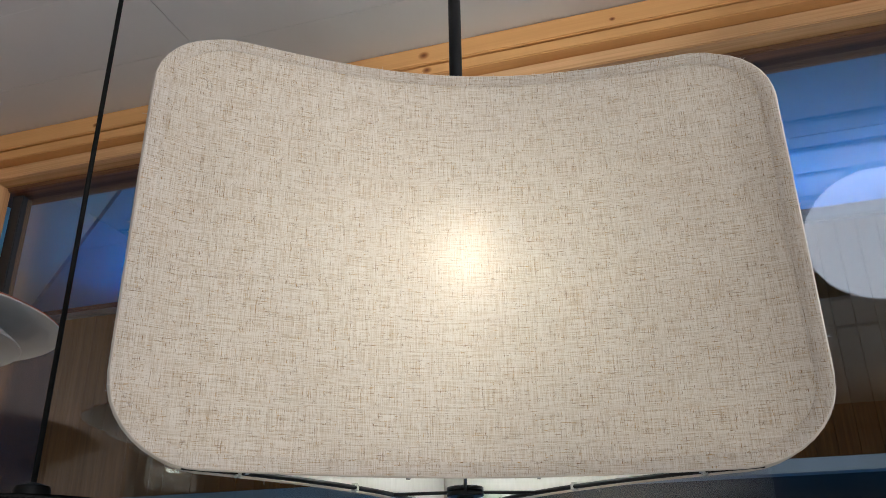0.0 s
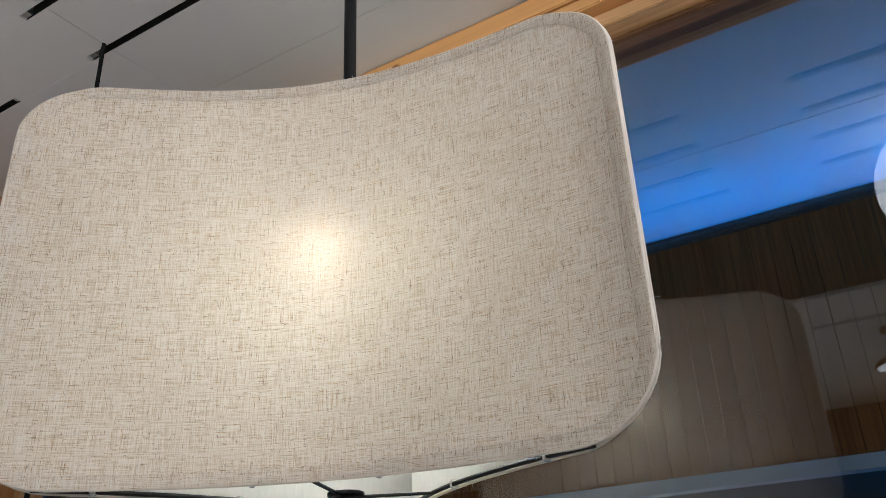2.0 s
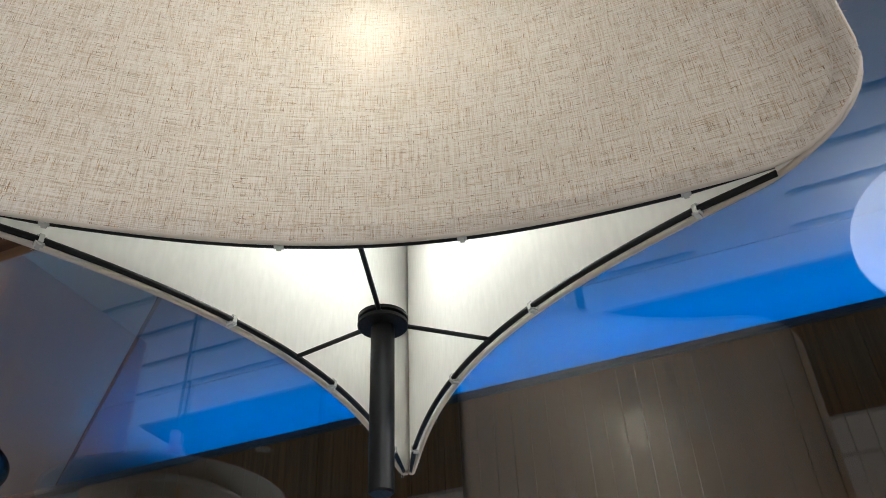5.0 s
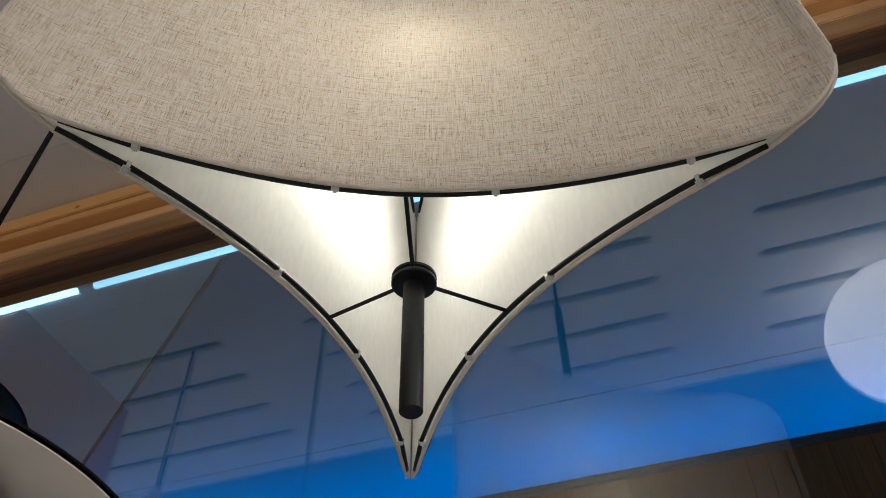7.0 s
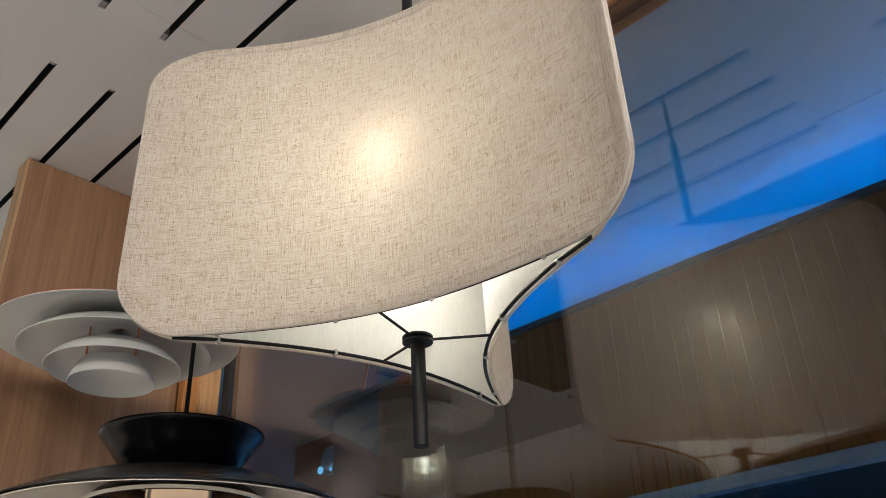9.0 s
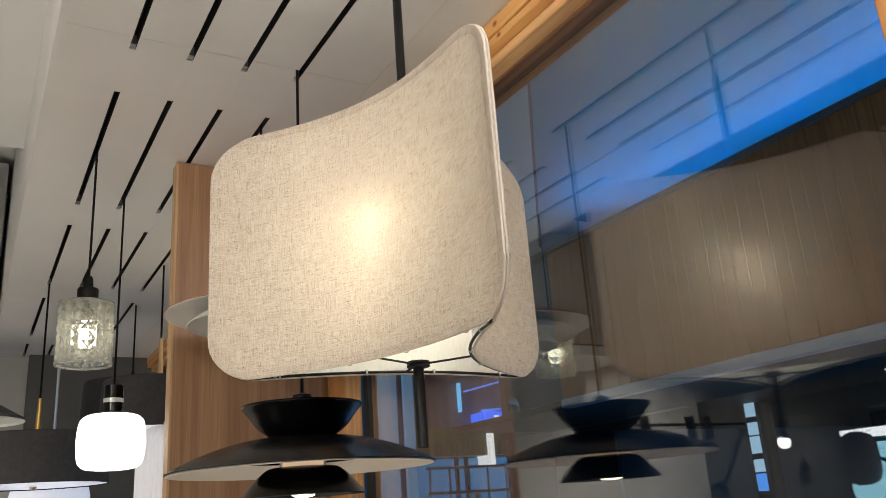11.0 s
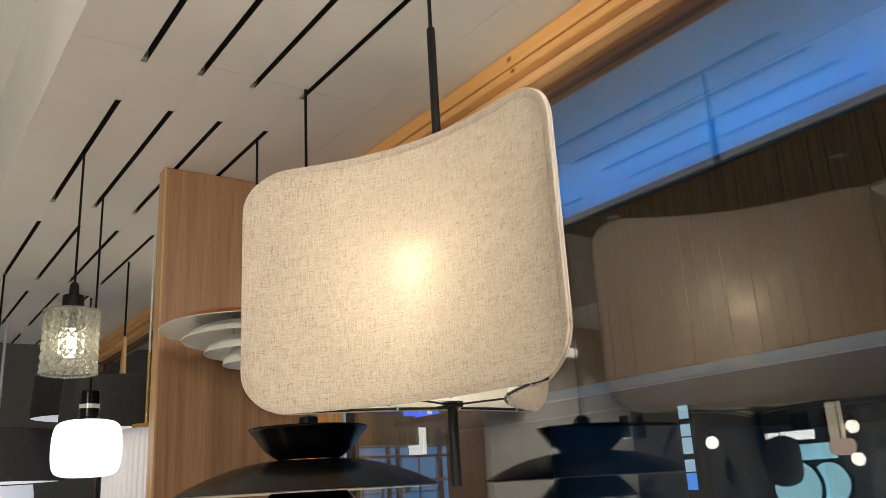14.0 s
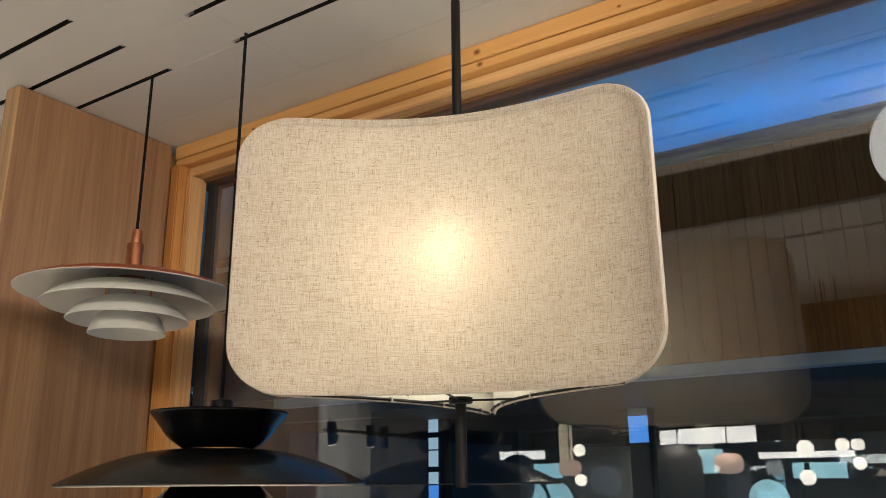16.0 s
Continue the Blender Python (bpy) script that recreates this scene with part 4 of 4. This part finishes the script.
def cone_pendant(x=-3.945, y=0.187):
    lamp = thing("pendant_lamp", (x, y, CEIL), "matt grey cone pendant lamp with a white inside", "pendant lamp")
    c = (x, y, 0)
    part("cord", rodded((x, y, 2.34), (x, y, CEIL), 0.004), M_CORD, lamp)
    part("top_cone", turned(c, [(0, 2.366), (0.012, 2.362), (0.014, 2.348), (0.047, 2.343), (0.048, 2.340), (0.028, 2.278), (0, 2.278)], 40), M_GREYLAMP, lamp, "", 30)
    cone = [(0.026, 2.278), (0.055, 2.262), (0.268, 2.142), (0.272, 2.130)]
    part("shade", shell(c, cone, 0.002, 72), M_GREYLAMP, lamp, "", 30)
    part("shade_lining", shell(c, [(r - 0.003, z - 0.004) for r, z in cone], 0.001, 72), M_LAMPWHITE, lamp, "white inside of the cone", 30)
    part("bulb", turned(c, [(0.001, 2.175), (0.02, 2.18), (0.03, 2.205), (0.018, 2.23), (0, 2.26)], 20), M_LED, lamp, "glowing bulb", 180)


def pleated_lantern(x=-2.025, y=0.82):
    lamp = thing("pendant_lamp", (x, y, CEIL), "white pleated lantern with a brass cap and rod", "pendant lamp")
    c = (x, y, 0)
    part("rod", rodded((x, y, 1.885), (x, y, 2.13), 0.0055), M_GOLD, lamp, "brass rod")
    part("cord", rodded((x, y, 2.13), (x, y, CEIL + 0.02), 0.0035), M_LAMPWHITE, lamp, "white cord")
    part("cap", turned(c, [(0, 1.890), (0.042, 1.889), (0.045, 1.886), (0.045, 1.876), (0, 1.874)], 40), M_GOLD, lamp, "brass cap", 30)
    bm = bmesh.new()
    seg = 144
    prof = smoothstep_curve([(0.044, 1.876), (0.09, 1.868), (0.118, 1.845), (0.128, 1.80), (0.130, 1.70), (0.128, 1.48), (0.105, 1.41), (0.05, 1.395)], 5)
    rings = [[bm.verts.new((x + (r - (0.0028 if i % 3 == 0 else 0)) * math.cos(2 * math.pi * i / seg), y + (r - (0.0028 if i % 3 == 0 else 0)) * math.sin(2 * math.pi * i / seg), z)) for i in range(seg)] for r, z in prof]
    for a, b in zip(rings, rings[1:]):
        for i in range(seg):
            bm.faces.new((a[i], a[(i + 1) % seg], b[(i + 1) % seg], b[i]))
    bm.faces.new(rings[0])
    bm.faces.new(rings[-1][::-1])
    bmesh.ops.recalc_face_normals(bm, faces=bm.faces)
    part("shade", bm, M_PLEAT, lamp, "pleated white shade")


def cylinder_lamp(x=-2.30, y=1.0):
    lamp = thing("pendant_lamp", (x, y, CEIL), "tall lit cylinder pendant lamp with a warm glow", "pendant lamp")
    c = (x, y, 0)
    part("cord", rodded((x, y, 2.40), (x, y, CEIL), 0.0035), M_CORD, lamp)
    part("shade", turned(c, smoothstep_curve([(0.001, 1.932), (0.075, 1.932), (0.088, 1.94), (0.09, 1.96), (0.09, 2.36), (0.082, 2.39), (0.06, 2.405), (0.001, 2.408)], 4), 48), M_CYL, lamp, "glowing warm white cylinder", 60)


def wall_arm_lamp(y0=-0.2):
    lamp = thing("wall_lamp", (-4.4, 0.0, 1.95), "black wall lamp on a pale wooden arm", "wall lamp")
    part("arm", rodded((-4.33, -0.25, 1.955), (-4.33, 0.07, 1.955), 0.018, 16), M_OAK_EDGE, lamp, "pale wooden arm")
    part("bracket", boxed((-4.40, -0.27, 1.93), (-4.31, -0.23, 1.98), 0.004), M_BLACK, lamp)
    part("shade", shell((-4.33, 0.06, 0), [(0.018, 1.935), (0.045, 1.925), (0.062, 1.87), (0.070, 1.80)], 0.003, 40), M_BLACK, lamp, "", 30)
    part("bulb", turned((-4.33, 0.06, 0), [(0.001, 1.80), (0.025, 1.81), (0.03, 1.84), (0.012, 1.90), (0, 1.92)], 16), M_LED, lamp, "glowing bulb", 180)


big_opal()
cone_pendant()
pleated_lantern()
cylinder_lamp()
wall_arm_lamp()


# ---- rear of the shop ----
def globe_pendant(x, y, z, r, mat, label):
    lamp = thing("pendant_lamp", (x, y, HIGH), label, "pendant lamp", "globe pendants in the rear of the shop")
    part("cord", rodded((x, y, z + r), (x, y, HIGH), 0.004, 6), M_CORD, lamp)
    part("cap", rodded((x, y, z + r - 0.006), (x, y, z + r + 0.04), 0.018, 16), M_BLACK, lamp)
    part("globe", turned((x, y, z), [(r * math.sin(radians(a)), -r * math.cos(radians(a))) for a in range(0, 181, 12)], 24), mat, lamp, "glowing globe", 180)


M_REAR = glow("bright_opal_glass", (1.0, 0.93, 0.82), 5.0)
M_LIGHTBOX = glow("white_light_box", (1.0, 0.98, 0.95), 3.6)
M_CYANBOX = glow("cyan_light_box", (0.45, 0.85, 1.0), 1.9)
M_PINK = glow("warm_pink_shade", (1.0, 0.72, 0.58), 1.1)
for x, z, r in ((-0.639, 1.849, 0.052), (-0.418, 1.864, 0.042), (-0.327, 1.861, 0.04), (-0.33, 1.747, 0.04), (-0.644, 1.666, 0.05), (-2.233, 1.881, 0.045), (-2.232, 1.664, 0.045), (0.25, 1.80, 0.05), (0.6, 1.86, 0.05), (-3.4, 1.86, 0.05)):
    globe_pendant(x, -3.2, z, r, M_REAR, "small bright globe pendant lamp")


def light_box(xa, xb, za, zb, y, mat, label):
    b = thing("light_box", ((xa + xb) / 2, y, za), label, "light box", "light boxes in the rear of the shop")
    part("frame", boxed((xa - 0.012, y - 0.06, za - 0.012), (xb + 0.012, y, zb + 0.012), 0.004), M_GREYMETAL, b)
    part("face", boxed((xa, y + 0.001, za), (xb, y + 0.006, zb)), mat, b)
    for xs in (xa + 0.05, xb - 0.05):
        part("hanger", rodded((xs, y - 0.03, zb + 0.012), (xs, y - 0.03, HIGH), 0.004, 6), M_BLACK, b)


light_box(-1.62, -0.95, 1.90, 2.02, -3.25, M_LIGHTBOX, "long white light box hanging from the ceiling")
light_box(-1.40, -1.18, 1.70, 1.86, -3.24, M_CYANBOX, "pale cyan light box hanging from the ceiling")
light_box(-2.95, -2.55, 1.825, 1.89, -3.25, M_LIGHTBOX, "slim white light box hanging from the ceiling")
light_box(-2.75, -2.40, 1.68, 1.79, -3.24, M_CYANBOX, "pale cyan light box hanging from the ceiling")
light_box(-0.95, -0.36, 1.79, 1.83, -3.27, M_LIGHTBOX, "slim white light box hanging from the ceiling")
light_box(-0.75, -0.42, 1.66, 1.76, -3.29, M_CYANBOX, "pale cyan light box hanging from the ceiling")


def soft_pendant(x, y, z, rx, h, mat, label):
    lamp = thing("pendant_lamp", (x, y, HIGH), label, "pendant lamp", "soft pendants in the rear of the shop")
    part("cord", rodded((x, y, z + h / 2), (x, y, HIGH), 0.004, 6), M_CORD, lamp)
    k = min(rx, h / 2) * 0.7
    prof = [(0.001, -h / 2), (rx - k, -h / 2), (rx - k * 0.3, -h / 2 + k * 0.3), (rx, -h / 2 + k), (rx, h / 2 - k), (rx - k * 0.3, h / 2 - k * 0.3), (rx - k, h / 2), (0.001, h / 2)]
    part("shade", turned((x, y, z), prof, 32), mat, lamp, "", 50)


soft_pendant(-2.27, -3.1, 1.75, 0.085, 0.11, M_PINK, "small rosy pendant lamp, lit")
soft_pendant(-1.11, -3.1, 1.76, 0.095, 0.13, M_PINK, "small rosy pendant lamp, lit")
soft_pendant(-2.32, -3.15, 1.92, 0.05, 0.34, M_CYL, "slim warm cylinder pendant lamp, lit")
soft_pendant(-1.38, -2.9, 1.68, 0.15, 0.42, M_GREYLAMP, "tall rounded grey pendant lamp")
soft_pendant(-2.60, -2.9, 1.68, 0.12, 0.34, M_GREYLAMP, "tall rounded grey pendant lamp")


def round_mirror(x, y, z, r):
    m = thing("round_mirror", (x, y, z), "round back-lit disc with a thin black rim", "mirror", "round lit discs in the rear of the shop")
    q = Matrix.Translation((x, y, z)) @ Matrix.Rotation(radians(90), 4, "X")
    bm = bmesh.new()
    bmesh.ops.create_cone(bm, cap_ends=True, segments=48, radius1=r, radius2=r, depth=0.03, matrix=q)
    part("rim", bm, M_BLACK, m)
    bm = bmesh.new()
    bmesh.ops.create_cone(bm, cap_ends=True, segments=48, radius1=r - 0.015, radius2=r - 0.015, depth=0.036, matrix=q)
    part("disc", bm, M_CYANBOX, m, "pale glowing disc")
    part("stand", rodded((x, y - 0.02, 0), (x, y - 0.02, z), 0.012, 10), M_BLACK, m)


round_mirror(-2.58, -3.0, 1.50, 0.19)
round_mirror(-2.36, -3.05, 1.52, 0.15)
round_mirror(-0.85, -3.0, 1.53, 0.14)
# long linear lamps under the rear ceiling
for x in (-2.38, -0.79):
    l = thing("linear_lamp", (x, -3.2, HIGH), "short white linear lamp on two wires", "linear lamp", "linear lamps in the rear of the shop")
    part("body", boxed((x - 0.09, -3.22, 2.24), (x + 0.09, -3.18, 2.26), 0.004), M_LIGHTBOX, l, "glowing bar")
    for s in (-0.08, 0.08):
        part("wire", rodded((x + s, -3.2, 2.258), (x + s, -3.2, HIGH), 0.002, 6), M_CORD, l)
setting("display_wall", boxed((-4.4, -3.45, 0), (1.9, -3.40, 2.30)), M_DARKWALL, "dark display wall in the rear of the shop", "wall")

# ---- opposite shopfront across the corridor ----
M_TEAL = paint("dark_teal_wall_paint", (0.05, 0.14, 0.21), 0.6, 0, 0.3, 1.5)
setting("shopfront_soffit", boxed((-4.83, BOARD + 0.082, 2.115), (7, 9.0, 2.12 + 0.04)), M_DARK, "dark soffit of the opposite shopfront", "ceiling")
setting("wall_opposite", boxed((-9, 8.9, -0.02), (7, 9.0, 3.5)), paint("grey_blue_wall_paint", (0.16, 0.25, 0.31), 0.7, 0, 0.2, 1.2), "dark rear wall of the opposite shop", "wall")
setting("wall_corridor_end", boxed((-9.1, 1.26, -0.02), (-9.0, 9.0, 3.55)), M_TEAL, "dark wall closing the corridor", "wall")
setting("wall_corridor_end", boxed((7.0, 1.26, -0.02), (7.1, 9.0, 3.55)), M_DARK, "dark wall closing the corridor", "wall")
M_POST = paint("pale_blue_metal_post", (0.28, 0.42, 0.58), 0.35, 0.3, 0.1, 4)
# glowing bands stand in for reflections in the metal posts
M_BLUE_REFLECTION = glow("blue_reflection_band", (0.10, 0.36, 1.0), 0.8)
M_PALE_REFLECTION = glow("pale_reflection_band", (0.55, 0.80, 1.0), 0.6)
for i, x in enumerate((-3.12, -1.52, 0.08, 1.68, 3.28)):
    p = thing("shopfront_post", (x, 4.9, 0), "pale blue metal post of the opposite shopfront", "post", "posts of the opposite shopfront")
    part("post", boxed((x - 0.07, 4.98, 0), (x + 0.07, 5.10, 2.114), 0.004), M_NAVY, p)
    if i == 0:
        for k in range(5):
            part("panel", boxed((x - 0.055, 4.972, 1.52 + k * 0.125), (x + 0.03, 4.978, 1.52 + k * 0.125 + 0.115 - 0.03 * (k % 2))), M_BLUE_REFLECTION if k == 0 else M_PALE_REFLECTION, p, "glowing band put in for a reflection on the post")
    elif i == 1:
        part("panel", boxed((x - 0.065, 4.972, 1.89), (x + 0.065, 4.978, 2.06)), M_BLUE_REFLECTION, p, "glowing blue band put in for a reflection on the post")
        part("panel", boxed((x - 0.065, 4.972, 2.065), (x + 0.065, 4.978, 2.11)), M_POST, p, "pale blue band painted for a reflection on the post")
    w = thing("shopfront_glass", (x + 0.8, 4.92, 0), "dark tinted shopfront pane", "window", "panes of the opposite shopfront", "structure")
    part("pane", boxed((x + 0.07, 5.035, 0.1), (x + 1.53, 5.041, 2.114)), M_GLASS, w)
    part("rail", boxed((x + 0.07, 5.02, 0.0), (x + 1.53, 5.06, 0.1)), M_FRAME, w)
# unseen cool lamps added to brighten the opposite shop; skirts hide them from view
M_COOL_FILL = glow("cool_fill_light", (0.42, 0.70, 1.0), 2.6)
for xa in (-3.6, -1.9, -0.2, 1.5):
    cl = thing("linear_lamp", (xa + 0.6, 7.2, 2.114), "unseen long cool lamp added to brighten the opposite shop", "linear lamp", "lamps of the opposite shop")
    part("housing", boxed((xa, 7.14, 2.085), (xa + 1.2, 7.26, 2.1145), 0.004), M_GREYMETAL, cl)
    part("skirt", boxed((xa - 0.04, 7.10, 1.97), (xa + 1.24, 7.125, 2.1145), 0.003), M_NAVY, cl, "dark skirt added to hide the lamp from view")
    part("diffuser", boxed((xa + 0.02, 7.155, 2.072), (xa + 1.18, 7.245, 2.0848)), M_COOL_FILL, cl, "glowing strip")
# unseen blue glow panels, added low on the shopfront to light the soffit
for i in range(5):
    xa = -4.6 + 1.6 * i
    s = thing("fill_glow_panel", (xa + 0.7, 4.8, 0.1), "unseen blue glow panel added to light the soffit", "sign", "blue sign bands")
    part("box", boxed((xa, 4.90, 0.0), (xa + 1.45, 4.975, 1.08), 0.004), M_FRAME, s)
    part("face", boxed((xa + 0.02, 4.892, 0.14), (xa + 1.43, 4.898, 1.06)), M_GLOW_FILL, s)
# hanging round mirror seen through the window, with the dark block behind it
M_MIRROR_GLINT = glow("cyan_mirror_glint", (0.20, 0.65, 1.0), 1.2)
cv = thing("convex_mirror", (-4.74, 4.4, 3.1), "round convex mirror on a dark bracket", "mirror")
bm = bmesh.new()
bmesh.ops.create_uvsphere(bm, u_segments=32, v_segments=16, radius=0.12, matrix=Matrix.Translation((-4.74, 4.25, 3.12)) @ Matrix.Diagonal((1, 0.25, 1, 1)))
M_MIRRORFACE = paint("mirror_face", (0.55, 0.72, 0.85), 0.12, 0.85, 0.05)
part("mirror", bm, M_MIRRORFACE, cv, "", 180)
# glowing disc put in for the cyan glint in the mirror
part("glint_disc", rodded((-4.75, 4.16, 3.03), (-4.75, 4.17, 3.03), 0.03, 20), M_MIRROR_GLINT, cv, "small glowing cyan disc put before the mirror as its glint")
part("bracket", boxed((-4.94, 4.28, 2.90), (-4.54, 4.50, 3.32), 0.004), M_DARK, cv)

cv2 = thing("convex_mirror", (-5.26, 4.50, 2.37), "small round mirror fixed to the dark column", "mirror")
bm = bmesh.new()
bmesh.ops.create_uvsphere(bm, u_segments=28, v_segments=14, radius=0.095, matrix=Matrix.Translation((-5.26, 4.44, 2.37)) @ Matrix.Diagonal((1, 0.25, 1, 1)))
part("mirror", bm, M_MIRRORFACE, cv2, "", 180)
part("bracket", boxed((-5.29, 4.45, 2.34), (-5.23, 4.50, 2.40), 0.003), M_BLACK, cv2)

# ---- far end of the corridor ----
# own glow stands in for the light that falls on the posts
M_FARPOST = glow("pale_blue_glow_post", (0.26, 0.52, 0.78), 0.42)
M_GREEN = glow("green_lit_band", (0.05, 0.14, 0.06), 0.10)
M_BLUESIGN = glow("vivid_blue_sign", (0.03, 0.16, 1.0), 1.3)
M_FARWHITE = glow("white_lit_bar", (1.0, 0.93, 0.88), 1.0)
for y0, y1 in ((4.70, 4.95), (5.05, 5.19)):
    fp = thing("corridor_post", (-8.6, y0, 0), "pale blue post at the corridor's end with an added glow", "post", "posts at the corridor's end")
    part("shaft", boxed((-8.66, y0, -0.02), (-8.6, y1, 3.40), 0.005), M_FARPOST, fp)
    part("foot", boxed((-8.68, y0 - 0.03, -0.02), (-8.58, y1 + 0.03, 0.12), 0.005), M_GREYMETAL, fp)
gb = thing("shop_canopy", (-8.7, 5.7, 2.2), "green lit canopy band at the corridor's end", "canopy")
part("band", boxed((-8.99, 5.23, 2.22), (-8.7, 6.6, 2.60), 0.004), M_GREEN, gb)
for k in range(16):
    part("fin", boxed((-8.70, 5.26 + k * 0.083, 2.24), (-8.685, 5.275 + k * 0.083, 2.40)), M_GREYMETAL, gb)
bs = thing("shop_sign", (-8.6, 6.39, 2.58), "small vivid blue sign with unreadable writing", "sign")
part("face", boxed((-8.99, 6.27, 2.57), (-8.62, 6.62, 2.79), 0.004), M_BLUESIGN, bs)
part("writing", boxed((-8.618, 6.42, 2.62), (-8.614, 6.50, 2.74)), M_FARWHITE, bs, "pale writing bar")
wb = thing("wall_light", (-8.6, 6.34, 2.08), "tall white wall light", "wall lamp")
part("bar", boxed((-8.99, 6.32, 2.08), (-8.60, 6.38, 2.56), 0.01), M_FARWHITE, wb)
rl = thing("railing", (-8.3, 5.9, 0), "dim metal railing at the corridor's end", "railing")
for z in (1.45, 1.75, 2.05):
    part("rail", rodded((-8.3, 5.15, z), (-8.3, 6.9, z), 0.018, 10), M_ALU, rl)
for k in range(7):
    part("post", rodded((-8.3, 5.2 + k * 0.28, -0.02), (-8.3, 5.2 + k * 0.28, 2.06), 0.014, 8), M_ALU, rl)

# lit shop at the corridor's end: bluish glass front with shelves, blue edge lights and a round ceiling light
M_SHOPGLOW = glow("dim_blue_shop_light", (0.016, 0.080, 0.17), 2.2)
M_CYANLINE = glow("cyan_light_line", (0.16, 0.62, 0.95), 1.1)
M_BLUELINE = glow("blue_light_line", (0.05, 0.25, 0.95), 0.9)
sw = thing("shop_window", (-8.9, 6.1, 0), "dim blue lit shop window with shelves at the corridor's end", "shop window")
# the wall's own glow stands in for the light inside the shop
part("back_light", boxed((-8.98, 5.22, 0.10), (-8.96, 7.40, 2.20)), M_SHOPGLOW, sw, "bluish glowing back wall")
for y in (5.21, 5.95, 6.10, 6.80, 7.40):
    part("mullion", boxed((-8.95, y - 0.018, 0.0), (-8.88, y + 0.018, 2.21), 0.003), M_NAVY, sw, "dark navy mullion")
for z in (0.85, 1.60):
    part("shelf", boxed((-8.955, 5.23, z), (-8.90, 7.39, z + 0.018)), M_GREYMETAL, sw)
rnd = random.Random(12)
for k in range(14):
    y, z = rnd.uniform(5.28, 7.3), rnd.choice((0.868, 1.618))
    w_, h_ = rnd.uniform(0.03, 0.09), rnd.uniform(0.08, 0.22)
    bx_ = thing("display_item", (-8.93, y, z), "small dim box standing on a shop shelf", "box", "boxes on the far shop's shelves")
    part("body", boxed((-8.95, y - w_ / 2, z), (-8.91, y + w_ / 2, z + h_), 0.004), rnd.choice((M_POST, M_NAVY, M_GREYWALL, M_GREYLAMP)), bx_)
el = thing("edge_lights", (-8.9, 6.4, 2.9), "thin cyan and blue edge lights over the far shop", "light")
part("upright_line", boxed((-8.95, 6.05, 2.82), (-8.91, 6.10, 3.22), 0.004), M_CYANLINE, el, "glowing cyan upright")
part("upper_line", rodded((-8.93, 6.15, 3.10), (-8.93, 6.86, 3.27), 0.012, 8), M_BLUELINE, el, "glowing blue line")
part("lower_line", rodded((-8.93, 6.42, 2.84), (-8.93, 6.86, 2.87), 0.016, 8), M_BLUELINE, el, "glowing blue line")
rd = thing("round_light", (-8.2, 5.45, SOF), "round cyan ceiling light in the corridor", "ceiling lamp")
part("disc", turned((-8.2, 5.45, SOF), [(0, -0.03), (0.10, -0.03), (0.12, -0.022), (0.12, -0.001), (0, -0.001)], 32), M_CYANLINE, rd, "", 30)

# ---- hanging track with spotlights by the end wall ----
tr = thing("light_track", (-3.9, -2.9, HIGH), "black hanging track with three cylinder spotlights by the end wall", "light track")
part("rail", boxed((-3.915, -3.38, 2.045), (-3.885, -2.20, 2.065), 0.002), M_BLACK, tr)
for y in (-3.3, -2.3):
    part("wire", rodded((-3.9, y, 2.065), (-3.9, y, HIGH), 0.002, 6), M_CORD, tr)
for y, lit in ((-2.78, True), (-2.96, False), (-2.30, True)):
    head = part("spot_head", rodded((-3.9, y + 0.02, 2.12), (-3.9, y, 1.945), 0.036, 24), M_BLACK, tr, "black cylinder spotlight")
    part("lens", rodded((-3.9, y, 1.9445), (-3.9, y - 0.0004, 1.941), 0.031, 24), M_LIGHTBOX if lit else M_BLACK, head, "glowing lens" if lit else "")


# ---- flat round pendants under the pale ceiling band ----
def disc_pendant(x, y, z, r):
    lamp = thing("pendant_lamp", (x, y, HIGH), "flat round bronze pendant lamp with a lit white disc", "pendant lamp", "flat round pendants in the shop")
    c = (x, y, z)
    part("canopy", turned((x, y, HIGH), [(0, -0.02), (0.05, -0.02), (0.055, -0.014), (0.055, 0), (0, 0)], 32), M_BLACK, lamp, "", 30)
    part("rod", rodded((x, y, z + 0.03), (x, y, HIGH - 0.01), 0.006, 10), M_BLACK, lamp)
    part("shade", turned(c, [(0, 0.05), (0.03, 0.048), (r * 0.8, 0.034), (r, 0.008), (r, -0.002), (r - 0.004, -0.002), (r - 0.006, 0.006), (0, 0.02)], 48), M_FELT, lamp, "dark bronze shade", 40)
    part("diffuser", turned(c, [(0, 0.004), (r - 0.008, 0.004), (r - 0.010, -0.001), (0, -0.004)], 40), M_DISC, lamp, "glowing white disc", 40)


for x, y, r in ((-0.60, -1.99, 0.10), (0.17, -2.30, 0.12), (0.37, -3.13, 0.16)):
    disc_pendant(x, y, 2.75, r)
